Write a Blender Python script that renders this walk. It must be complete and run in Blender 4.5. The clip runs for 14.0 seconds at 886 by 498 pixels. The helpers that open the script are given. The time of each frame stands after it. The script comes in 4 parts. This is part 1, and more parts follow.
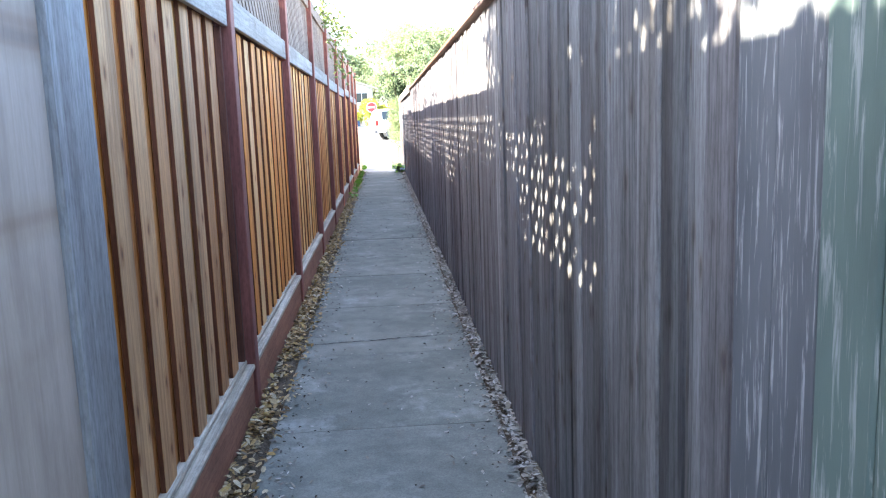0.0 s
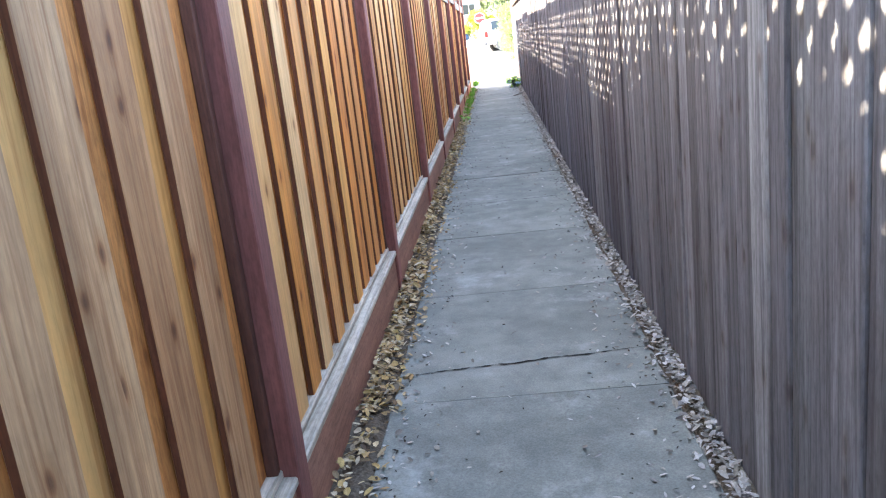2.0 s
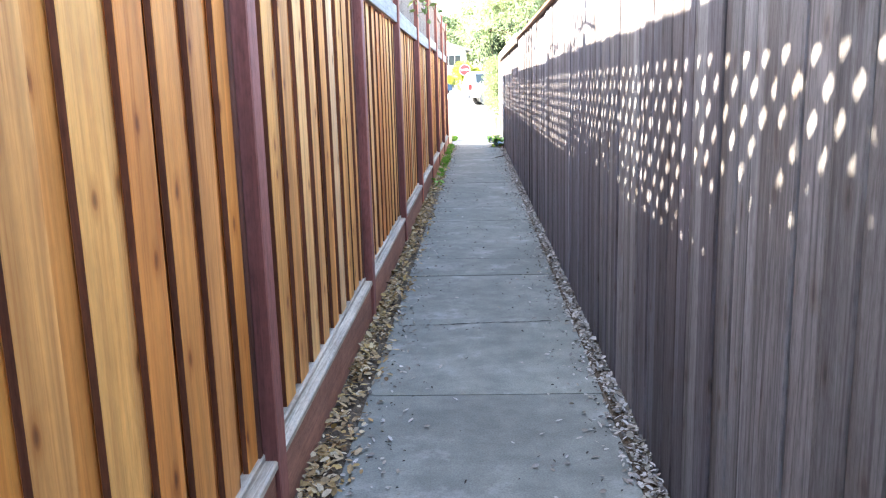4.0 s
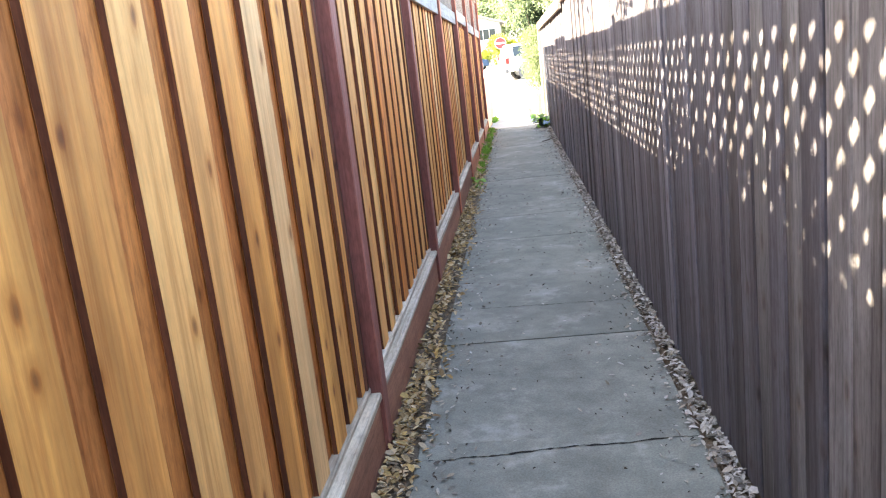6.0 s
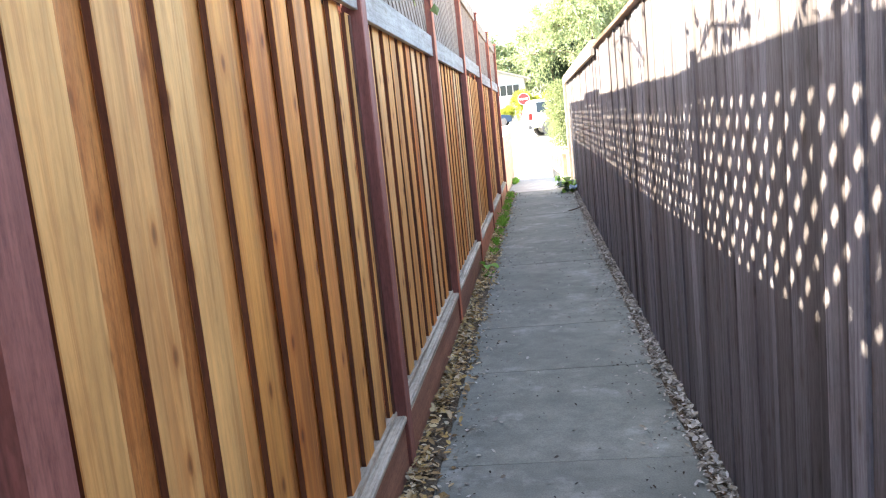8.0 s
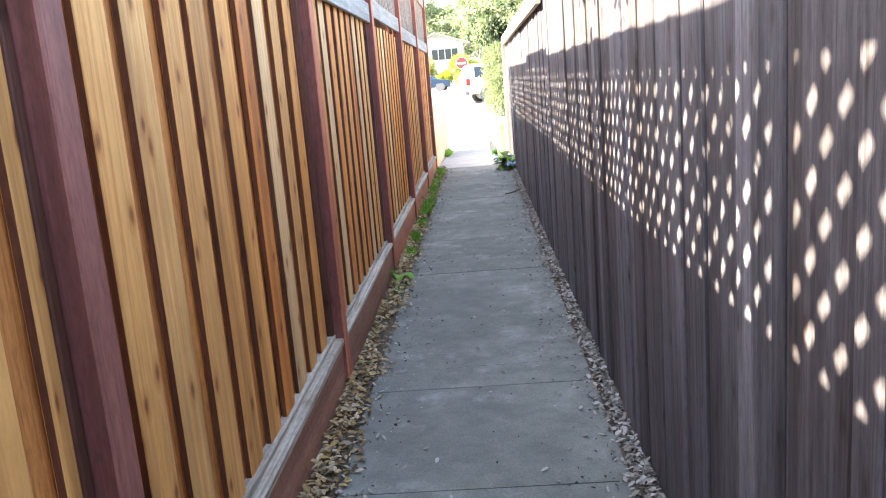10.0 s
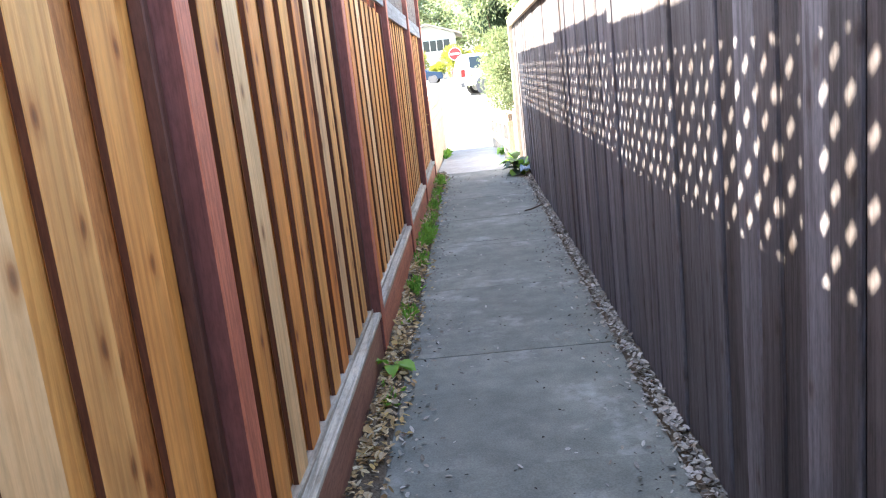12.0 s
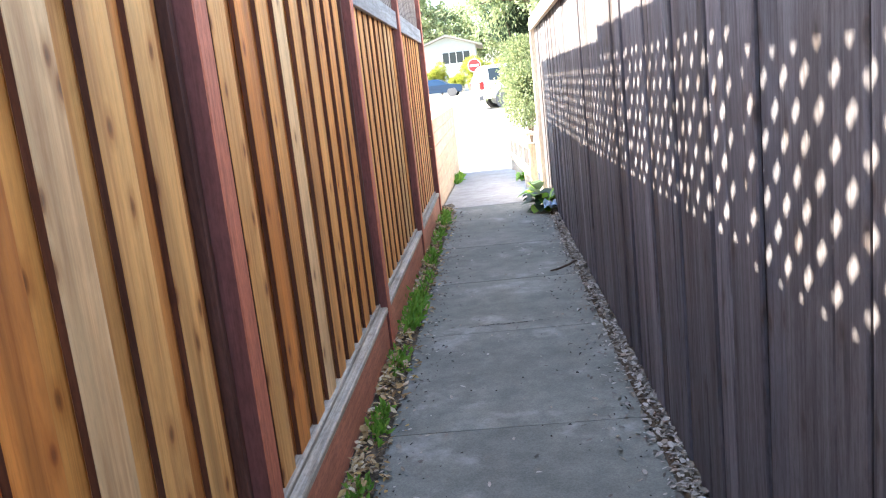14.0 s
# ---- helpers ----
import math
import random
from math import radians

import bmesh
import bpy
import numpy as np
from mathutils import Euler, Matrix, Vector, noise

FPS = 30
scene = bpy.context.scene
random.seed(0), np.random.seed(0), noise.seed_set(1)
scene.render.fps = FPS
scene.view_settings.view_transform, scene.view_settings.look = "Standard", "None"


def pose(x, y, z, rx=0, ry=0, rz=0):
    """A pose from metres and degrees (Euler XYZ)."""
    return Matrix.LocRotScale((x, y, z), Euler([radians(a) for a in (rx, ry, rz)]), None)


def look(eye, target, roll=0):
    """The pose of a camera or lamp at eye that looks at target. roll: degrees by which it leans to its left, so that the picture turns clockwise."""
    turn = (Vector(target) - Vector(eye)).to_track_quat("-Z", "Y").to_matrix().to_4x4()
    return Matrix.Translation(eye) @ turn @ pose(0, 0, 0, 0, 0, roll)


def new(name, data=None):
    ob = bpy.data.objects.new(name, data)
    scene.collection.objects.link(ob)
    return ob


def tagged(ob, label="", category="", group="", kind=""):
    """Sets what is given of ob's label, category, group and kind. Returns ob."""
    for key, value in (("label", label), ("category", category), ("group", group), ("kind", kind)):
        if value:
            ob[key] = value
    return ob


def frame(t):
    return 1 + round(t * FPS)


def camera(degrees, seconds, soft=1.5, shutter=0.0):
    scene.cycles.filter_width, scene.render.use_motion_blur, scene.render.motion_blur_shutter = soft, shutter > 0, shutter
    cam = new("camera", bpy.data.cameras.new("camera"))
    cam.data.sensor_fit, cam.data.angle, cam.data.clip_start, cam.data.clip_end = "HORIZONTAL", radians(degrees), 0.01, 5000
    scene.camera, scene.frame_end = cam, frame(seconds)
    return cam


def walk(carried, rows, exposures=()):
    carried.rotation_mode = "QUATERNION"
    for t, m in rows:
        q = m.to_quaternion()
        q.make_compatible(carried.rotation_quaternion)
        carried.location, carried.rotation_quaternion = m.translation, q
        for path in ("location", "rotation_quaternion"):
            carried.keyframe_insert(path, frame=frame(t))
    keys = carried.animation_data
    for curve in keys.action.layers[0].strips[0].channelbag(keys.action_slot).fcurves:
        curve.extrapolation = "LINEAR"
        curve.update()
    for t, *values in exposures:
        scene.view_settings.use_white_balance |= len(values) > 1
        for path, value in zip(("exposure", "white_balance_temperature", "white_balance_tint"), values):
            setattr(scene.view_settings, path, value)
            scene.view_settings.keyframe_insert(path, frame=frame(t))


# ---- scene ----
cam = camera(57.0, 14.0, soft=1.15)
EXPOSURES = [(0.0, 3.9, 6150, 10), (0.7, 3.75, 6200, 10), (1.5, 4.18, 6450, 10), (3.0, 4.45, 6600, 10), (3.5, 4.3, 6300, 10), (6.3, 4.1, 7150, 10), (7.5, 3.82, 7050, 10), (11.0, 3.82, 6600, 10), (12.0, 3.82, 6450, 10), (14.0, 3.62, 6400, 10)]
PATH = [
    (0, (-0.007, 1.001, 1.477), (0.127, 2.971, 1.161), -2.0),
    (0.5, (0.047, 1.472, 1.467), (0.255, 3.441, 1.189), -2.9),
    (1, (-0.044, 2.032, 1.398), (0.041, 3.996, 1.028), -4.3),
    (1.5, (-0.034, 2.561, 1.388), (-0.107, 4.499, 0.899), -5.8),
    (2, (-0.062, 3.098, 1.397), (-0.229, 5.028, 0.9), -6.7),
    (2.5, (-0.096, 3.63, 1.422), (-0.276, 5.558, 0.922), -6.4),
    (3, (-0.04, 4.182, 1.428), (-0.216, 6.11, 0.928), -6.1),
    (3.5, (-0.077, 4.71, 1.424), (-0.164, 6.669, 1.03), -1.6),
    (3.7, (-0.067, 4.894, 1.423), (-0.147, 6.854, 1.032), -1.3),
    (5.8, (-0.077, 6.83, 1.456), (-0.284, 8.772, 1.025), -6.5),
    (6, (-0.088, 7.031, 1.487), (-0.298, 8.972, 1.05), -6.6),
    (6.5, (-0.029, 7.546, 1.482), (-0.227, 9.493, 1.07), -6.8),
    (7, (-0.094, 8.076, 1.455), (-0.329, 10.019, 1.046), -6.8),
    (7.5, (-0.1, 8.582, 1.465), (-0.35, 10.543, 1.161), -5.4),
    (8, (-0.059, 9.118, 1.493), (-0.311, 11.079, 1.188), -5.8),
    (8.2, (-0.077, 9.347, 1.466), (-0.336, 11.306, 1.153), -5.8),
    (10.3, (0.034, 11.336, 1.482), (-0.066, 13.292, 1.077), -4.6),
    (10.5, (0.012, 11.576, 1.452), (-0.102, 13.532, 1.049), -4.8),
    (11, (-0.033, 12.165, 1.437), (-0.113, 14.119, 1.017), -5.2),
    (11.5, (-0.048, 12.693, 1.47), (-0.107, 14.637, 1.005), -6.4),
    (12, (-0.134, 13.176, 1.461), (-0.237, 15.128, 1.041), -6.4),
    (12.5, (-0.1, 13.692, 1.433), (-0.204, 15.648, 1.025), -6.3),
    (13, (-0.143, 14.254, 1.399), (-0.298, 16.208, 1.005), -6.4),
    (13.5, (-0.113, 14.753, 1.402), (-0.267, 16.709, 1.014), -6.4),
    (14, (-0.029, 15.326, 1.448), (-0.179, 17.283, 1.061), -6.3),
]
walk(cam, [(t, look(eye, target, roll)) for t, eye, target, roll in PATH], EXPOSURES)

# ---- world and sun ----
SUN_EL, SUN_SHIFT = radians(42.0), 0.03
world = bpy.data.worlds.new("world")
scene.world = world
world.use_nodes = True
wn = world.node_tree.nodes
sky = wn.new("ShaderNodeTexSky")
sky.sky_type, sky.sun_disc = "NISHITA", False
sky.sun_elevation, sky.sun_rotation = SUN_EL, radians(270)
sky.dust_density, sky.ozone_density = 2.0, 1.0
wn["Background"].inputs["Strength"].default_value = 0.10
world.node_tree.links.new(sky.outputs["Color"], wn["Background"].inputs["Color"])
sun = new("sun", bpy.data.lights.new("sun", "SUN"))
sun.data.energy, sun.data.angle, sun.data.color = 4.5, radians(0.55), (1.0, 0.885, 0.70)
sun.matrix_world = look((-8, -8 * SUN_SHIFT, 8 * math.tan(SUN_EL)), (0, 0, 0))


# ---- materials ----
class Mat:
    """A small wrapper round a node material."""

    def __init__(self, name, rough=0.7, metal=0.0, spec=0.4):
        self.m = bpy.data.materials.new(name)
        self.m.use_nodes = True
        self.t = self.m.node_tree
        self.b = self.t.nodes["Principled BSDF"]
        self.b.inputs["Roughness"].default_value = rough
        self.b.inputs["Metallic"].default_value = metal
        self.b.inputs["Specular IOR Level"].default_value = spec

    def n(self, kind, **k):
        node = self.t.nodes.new("ShaderNode" + kind)
        for key, v in k.items():
            node.inputs[key.replace("_", " ")].default_value = v
        return node

    def l(self, a, b):
        self.t.links.new(a, b)

    def coords(self, scale, shift=40.0):
        """Object coordinates, scaled, shifted by each object's random number."""
        tc, info = self.n("TexCoord"), self.n("ObjectInfo")
        mul = self.t.nodes.new("ShaderNodeMath")
        mul.operation = "MULTIPLY"
        mul.inputs[1].default_value = shift
        self.l(info.outputs["Random"], mul.inputs[0])
        mp = self.n("Mapping")
        mp.inputs["Scale"].default_value = scale
        self.l(tc.outputs["Object"], mp.inputs["Vector"])
        comb = self.n("CombineXYZ")
        for ax in "XYZ":
            self.l(mul.outputs[0], comb.inputs[ax])
        self.l(comb.outputs[0], mp.inputs["Location"])
        return mp.outputs["Vector"], info.outputs["Random"]

    def noise(self, vec, scale, detail=4.0, rough=0.55, dist=0.0):
        node = self.n("TexNoise", Scale=scale, Detail=detail, Roughness=rough, Distortion=dist)
        self.l(vec, node.inputs["Vector"])
        return node.outputs["Fac"]

    def ramp(self, fac, *stops):
        r = self.t.nodes.new("ShaderNodeValToRGB")
        e = r.color_ramp.elements
        while len(e) < len(stops):
            e.new(0.5)
        for el, (p, c) in zip(e, stops):
            el.position, el.color = p, (*c, 1.0)
        self.l(fac, r.inputs["Fac"])
        return r.outputs["Color"]

    def mix(self, fac, a, b, mode="MIX"):
        x = self.t.nodes.new("ShaderNodeMix")
        x.data_type, x.blend_type = "RGBA", mode
        for v, s in ((fac, x.inputs[0]), (a, x.inputs[6]), (b, x.inputs[7])):
            if isinstance(v, (int, float)):
                s.default_value = v
            elif isinstance(v, tuple):
                s.default_value = (*v, 1.0)
            else:
                self.l(v, s)
        return x.outputs[2]

    def color(self, c):
        if isinstance(c, tuple):
            self.b.inputs["Base Color"].default_value = (*c, 1.0)
        else:
            self.l(c, self.b.inputs["Base Color"])
        return self

    def bump(self, h, strength=0.4, dist=0.004):
        b = self.n("Bump", Strength=strength, Distance=dist)
        self.l(h, b.inputs["Height"])
        self.l(b.outputs["Normal"], self.b.inputs["Normal"])
        return self

    def rough(self, fac, lo, hi):
        r = self.n("MapRange")
        r.inputs["To Min"].default_value, r.inputs["To Max"].default_value = lo, hi
        self.l(fac, r.inputs["Value"])
        self.l(r.outputs[0], self.b.inputs["Roughness"])
        return self


def wood(name, tones, dark, along=2, knots=0.8, streak=0.6, rough=(0.55, 0.8), bump=0.5, fine=1.0, figure=0.8):
    """Sawn wood, its grain along one axis: tones by board, streaks along the grain, fine lines, knots, worn patches."""
    def stretch(across, length):
        return tuple(length if i == along else across for i in range(3))

    m = Mat(name)
    vec, rnd = m.coords(stretch(150.0, 3.0))
    lines = m.noise(vec, 1.0, 5.0, 0.6, 0.4)
    vec1, _ = m.coords(stretch(26.0, 0.9), 57.0)
    mid = m.noise(vec1, 1.0, 6.0, 0.68, 1.6)
    vec2, _ = m.coords(stretch(9.0, 0.55), 23.0)
    broad = m.noise(vec2, 1.0, 3.0, 0.5, 0.6)
    vec3, _ = m.coords(stretch(8.0, 4.2), 71.0)
    sep, flat = m.n("SeparateXYZ"), m.n("CombineXYZ")
    m.l(vec3, sep.inputs[0])
    m.l(sep.outputs["X" if along == 2 else "Z"], flat.inputs["X"])
    m.l(sep.outputs["Z" if along == 2 else "Y"], flat.inputs["Y"])
    vor = m.n("TexVoronoi", Scale=1.0, Randomness=1.0)
    vor.voronoi_dimensions = "2D"
    wob = m.n("TexNoise", Scale=2.2, Detail=2.0)
    m.l(flat.outputs[0], wob.inputs["Vector"])
    m.l(m.mix(0.10, flat.outputs[0], wob.outputs["Color"], "ADD"), vor.inputs["Vector"])
    some = m.n("SeparateXYZ")
    m.l(vor.outputs["Color"], some.inputs[0])
    few = m.ramp(some.outputs["X"], (0.52, (knots,) * 3), (0.56, (0.0, 0.0, 0.0)))
    vec4, _ = m.coords((3.0, 3.0, 1.7), 11.0)
    patch = m.noise(vec4, 1.0, 6.0, 0.65)
    base = m.ramp(rnd, *[(i / max(1, len(tones) - 1), c) for i, c in enumerate(tones)])
    col = m.mix(streak, base, m.ramp(broad, (0.32, (0.52, 0.46, 0.40)), (0.5, (0.95, 0.93, 0.9)), (0.68, (1.2, 1.18, 1.12))), "MULTIPLY")
    col = m.mix(figure, col, m.ramp(mid, (0.36, dark), (0.55, (1.0, 1.0, 1.0)), (0.75, (1.1, 1.1, 1.1))), "MULTIPLY")
    col = m.mix(0.32 * fine, col, m.ramp(lines, (0.36, (0.5, 0.46, 0.42)), (0.58, (1.05, 1.05, 1.05))), "MULTIPLY")
    knot = m.ramp(vor.outputs["Distance"], (0.03, (0.20, 0.11, 0.075)), (0.075, (0.48, 0.31, 0.21)), (0.11, (0.78, 0.68, 0.58)), (0.24, (1.0, 1.0, 1.0)))
    col = m.mix(few, col, knot, "MULTIPLY")
    col = m.mix(0.7, col, m.ramp(patch, (0.40, (1.0, 1.0, 1.0)), (0.66, (0.7, 0.66, 0.64))), "MULTIPLY")
    vec5, _ = m.coords(stretch(85.0, 22.0), 31.0)
    fleck = m.noise(vec5, 1.0, 4.0, 0.7)
    col = m.mix(0.55 * fine, col, m.ramp(fleck, (0.34, (0.55, 0.53, 0.52)), (0.52, (1.0, 1.0, 1.0)), (0.7, (1.22, 1.22, 1.22))), "MULTIPLY")
    return m.color(col).bump(m.mix(0.4, mid, fleck), bump, 0.003).rough(lines, *rough)


CEDAR = wood("new_cedar", [(0.80, 0.34, 0.072), (0.86, 0.46, 0.13), (0.75, 0.275, 0.052), (0.87, 0.53, 0.20), (0.80, 0.36, 0.08), (0.85, 0.47, 0.155)], (0.60, 0.38, 0.25), streak=0.7, fine=0.3, figure=0.5).m
CEDAR_PALE = wood("pale_sapwood_cedar", [(0.86, 0.54, 0.23), (0.87, 0.59, 0.30), (0.83, 0.49, 0.19)], (0.66, 0.48, 0.36), streak=0.55, fine=0.3, figure=0.5).m
CEDAR_AGED = wood("greyed_cedar", [(0.62, 0.35, 0.165), (0.67, 0.42, 0.22), (0.56, 0.29, 0.125), (0.64, 0.39, 0.19)], (0.58, 0.44, 0.36), streak=0.65, fine=0.5).m
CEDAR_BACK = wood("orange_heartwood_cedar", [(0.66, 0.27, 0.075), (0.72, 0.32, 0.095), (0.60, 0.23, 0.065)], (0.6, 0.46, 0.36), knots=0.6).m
# shade on the pickets' narrow sides, put into their colour
SHADED_EDGE = wood("shaded_picket_edge", [(0.15, 0.052, 0.024), (0.19, 0.066, 0.03), (0.125, 0.046, 0.025)], (0.6, 0.5, 0.45), knots=0.2).m
WEATHERED = wood("weathered_boards", [(0.100, 0.098, 0.118), (0.158, 0.156, 0.192), (0.088, 0.078, 0.086), (0.20, 0.20, 0.24), (0.082, 0.076, 0.086), (0.135, 0.13, 0.152), (0.108, 0.112, 0.142)], (0.34, 0.32, 0.33), knots=0.6, streak=0.8, rough=(0.6, 0.9), bump=0.9).m
WEATHERED_PALE = wood("pale_weathered_boards", [(0.17, 0.178, 0.188), (0.30, 0.312, 0.328), (0.13, 0.136, 0.145), (0.37, 0.378, 0.39), (0.115, 0.116, 0.122), (0.25, 0.26, 0.275)], (0.34, 0.34, 0.36), knots=0.6, streak=0.9, rough=(0.6, 0.9), bump=0.9).m
WEATHERED_MID = wood("mid_weathered_boards", [(0.16, 0.16, 0.172), (0.23, 0.232, 0.25), (0.14, 0.134, 0.14), (0.29, 0.293, 0.315), (0.135, 0.133, 0.142)], (0.35, 0.33, 0.34), knots=0.6, streak=0.8, rough=(0.6, 0.9), bump=0.9).m


def flaked(name, paint, bare):
    """Old paint flaked off in long thin streaks, with the bare grey grain showing through."""
    m = Mat(name, 0.8)
    vec, _ = m.coords((70.0, 70.0, 5.0))
    flakes = m.noise(vec, 1.0, 6.0, 0.7, 0.5)
    vec2, _ = m.coords((4.0, 4.0, 1.5), 13.0)
    broad = m.noise(vec2, 1.0, 4.0, 0.6)
    col = m.mix(m.ramp(flakes, (0.54, (0.0, 0.0, 0.0)), (0.64, (0.85, 0.85, 0.85))), paint, bare)
    col = m.mix(0.7, col, m.ramp(broad, (0.35, (0.55, 0.57, 0.6)), (0.62, (1.15, 1.15, 1.15))), "MULTIPLY")
    return m.color(col).bump(flakes, 0.8, 0.003).m


PAINTED = flaked("flaking_green_paint", (0.125, 0.175, 0.155), (0.34, 0.37, 0.36))
FLECKED = flaked("flecked_grey_boards", (0.14, 0.15, 0.162), (0.46, 0.475, 0.48))
GREY_RAIL = wood("grey_rail", [(0.60, 0.55, 0.45), (0.66, 0.61, 0.51), (0.54, 0.49, 0.40)], (0.42, 0.40, 0.36), along=1, knots=0.3, bump=0.9).m
GREY_TRIM = wood("grey_trim", [(0.36, 0.35, 0.35), (0.42, 0.41, 0.41)], (0.62, 0.6, 0.6), along=1, knots=0.4).m
GREY_BOARD = wood("grey_board", [(0.33, 0.335, 0.355), (0.36, 0.365, 0.385)], (0.7, 0.7, 0.72), knots=0.3).m
LATTICE = wood("lattice_wood", [(0.27, 0.21, 0.18), (0.34, 0.28, 0.25), (0.23, 0.17, 0.145)], (0.6, 0.55, 0.5), knots=0.2).m
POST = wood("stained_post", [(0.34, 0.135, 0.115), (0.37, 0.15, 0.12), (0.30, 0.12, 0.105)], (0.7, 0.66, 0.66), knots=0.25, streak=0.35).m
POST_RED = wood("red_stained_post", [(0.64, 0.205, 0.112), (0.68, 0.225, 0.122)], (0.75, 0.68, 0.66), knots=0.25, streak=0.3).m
# post stain darkened to paint in the shade on the posts' sides
POST_SHADE = wood("shaded_post_side", [(0.23, 0.080, 0.068), (0.26, 0.092, 0.074)], (0.7, 0.66, 0.66), knots=0.2, streak=0.35).m
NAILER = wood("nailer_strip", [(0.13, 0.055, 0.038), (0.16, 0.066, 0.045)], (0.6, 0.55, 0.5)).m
KICK = wood("kickboard_stain", [(0.40, 0.20, 0.14), (0.45, 0.22, 0.15)], (0.75, 0.7, 0.68), along=1, knots=0.15, streak=0.4).m
KICK_RED = wood("red_kickboard_stain", [(0.66, 0.26, 0.16), (0.62, 0.24, 0.145)], (0.8, 0.74, 0.72), along=1, knots=0.15, streak=0.3).m
CREAM = wood("cream_paint", [(0.66, 0.58, 0.47), (0.70, 0.62, 0.52)], (0.86, 0.84, 0.8), knots=0.1, streak=0.2).m
CAP_BROWN = wood("brown_cap", [(0.20, 0.095, 0.055), (0.17, 0.085, 0.055), (0.22, 0.15, 0.12)], (0.5, 0.46, 0.44), along=1).m
TAN = wood("tan_planks", [(0.58, 0.42, 0.28), (0.62, 0.46, 0.31)], (0.85, 0.8, 0.75), along=1, knots=0.15, streak=0.25).m
BEIGE = wood("beige_paint", [(0.44, 0.37, 0.325), (0.47, 0.40, 0.35)], (0.9, 0.88, 0.86), knots=0.45, streak=0.2, fine=0.2).m
BARK = wood("bark", [(0.12, 0.085, 0.06), (0.15, 0.11, 0.08)], (0.4, 0.36, 0.32), bump=1.0).m


def concrete(name, tones, spot):
    m = Mat(name)
    vec, rnd = m.coords((1.0, 1.0, 1.0))
    big, mid, fine = m.noise(vec, 1.3, 4.0, 0.6), m.noise(vec, 7.0, 5.0, 0.65), m.noise(vec, 130.0, 3.0, 0.7)
    col = m.ramp(big, (0.3, tones[0]), (0.5, tones[1]), (0.72, tones[2]))
    col = m.mix(0.55, col, m.ramp(mid, (0.36, (0.62, 0.62, 0.62)), (0.62, (1.18, 1.18, 1.17))), "MULTIPLY")
    col = m.mix(0.6, col, m.ramp(fine, (0.35, (0.62, 0.62, 0.62)), (0.65, (1.2, 1.2, 1.19))), "MULTIPLY")
    worn = m.noise(vec, 2.6, 6.0, 0.75)
    col = m.mix(m.ramp(worn, (0.56, (0, 0, 0)), (0.72, (0.5, 0.5, 0.5))), col, spot)
    col = m.mix(0.5, col, m.ramp(rnd, (0.0, (0.86, 0.86, 0.87)), (1.0, (1.1, 1.1, 1.1))), "MULTIPLY")
    return m.color(col).bump(fine, 0.35, 0.002).rough(mid, 0.72, 0.95).m


CONCRETE = concrete("path_concrete", [(0.165, 0.170, 0.143), (0.214, 0.219, 0.186), (0.268, 0.270, 0.232)], (0.48, 0.48, 0.44))
PALE_CONCRETE = concrete("pale_concrete", [(0.30, 0.29, 0.27), (0.34, 0.33, 0.31), (0.38, 0.37, 0.35)], (0.45, 0.44, 0.42))


def soil(name, a, b, c, scale=9.0):
    m = Mat(name, 0.95, spec=0.1)
    vec, _ = m.coords((1.0, 1.0, 1.0))
    n1, n2 = m.noise(vec, scale, 6.0, 0.7), m.noise(vec, scale * 9, 4.0, 0.7)
    col = m.mix(m.ramp(n2, (0.4, (0, 0, 0)), (0.65, (1, 1, 1))), m.ramp(n1, (0.35, a), (0.62, b)), c)
    return m.color(col).bump(n2, 0.9, 0.012).m


SOIL = soil("edge_soil", (0.07, 0.056, 0.042), (0.13, 0.102, 0.074), (0.18, 0.145, 0.105))
GROUND = soil("dry_ground", (0.26, 0.24, 0.21), (0.32, 0.30, 0.26), (0.37, 0.35, 0.31), 3.0)
ASPHALT = soil("sunlit_asphalt", (0.23, 0.225, 0.215), (0.27, 0.265, 0.255), (0.32, 0.31, 0.30), 6.0)
CRACK = soil("crack_dirt", (0.02, 0.02, 0.02), (0.035, 0.035, 0.033), (0.05, 0.05, 0.045), 30.0)


def litter(name, tones):
    m = Mat(name, 0.8, spec=0.2)
    geo = m.n("NewGeometry")
    vec, _ = m.coords((1.0, 1.0, 1.0))
    col = m.ramp(geo.outputs["Random Per Island"], *[(i / (len(tones) - 1), c) for i, c in enumerate(tones)])
    col = m.mix(0.5, col, m.ramp(m.noise(vec, 160.0, 3.0), (0.35, (0.6, 0.58, 0.55)), (0.65, (1.15, 1.12, 1.1))), "MULTIPLY")
    return m.color(col).m


LITTER = litter("leaf_litter", [(0.56, 0.38, 0.17), (0.17, 0.11, 0.06), (0.62, 0.49, 0.28), (0.34, 0.22, 0.10), (0.68, 0.58, 0.40), (0.11, 0.08, 0.055), (0.55, 0.39, 0.15), (0.20, 0.13, 0.07)])
CHIPS = litter("pale_chips", [(0.55, 0.52, 0.47), (0.42, 0.38, 0.31), (0.20, 0.18, 0.155), (0.60, 0.57, 0.52), (0.10, 0.09, 0.08), (0.36, 0.32, 0.25)])
CRUMBS = litter("dark_crumbs", [(0.035, 0.03, 0.026), (0.07, 0.055, 0.045), (0.05, 0.042, 0.036)])


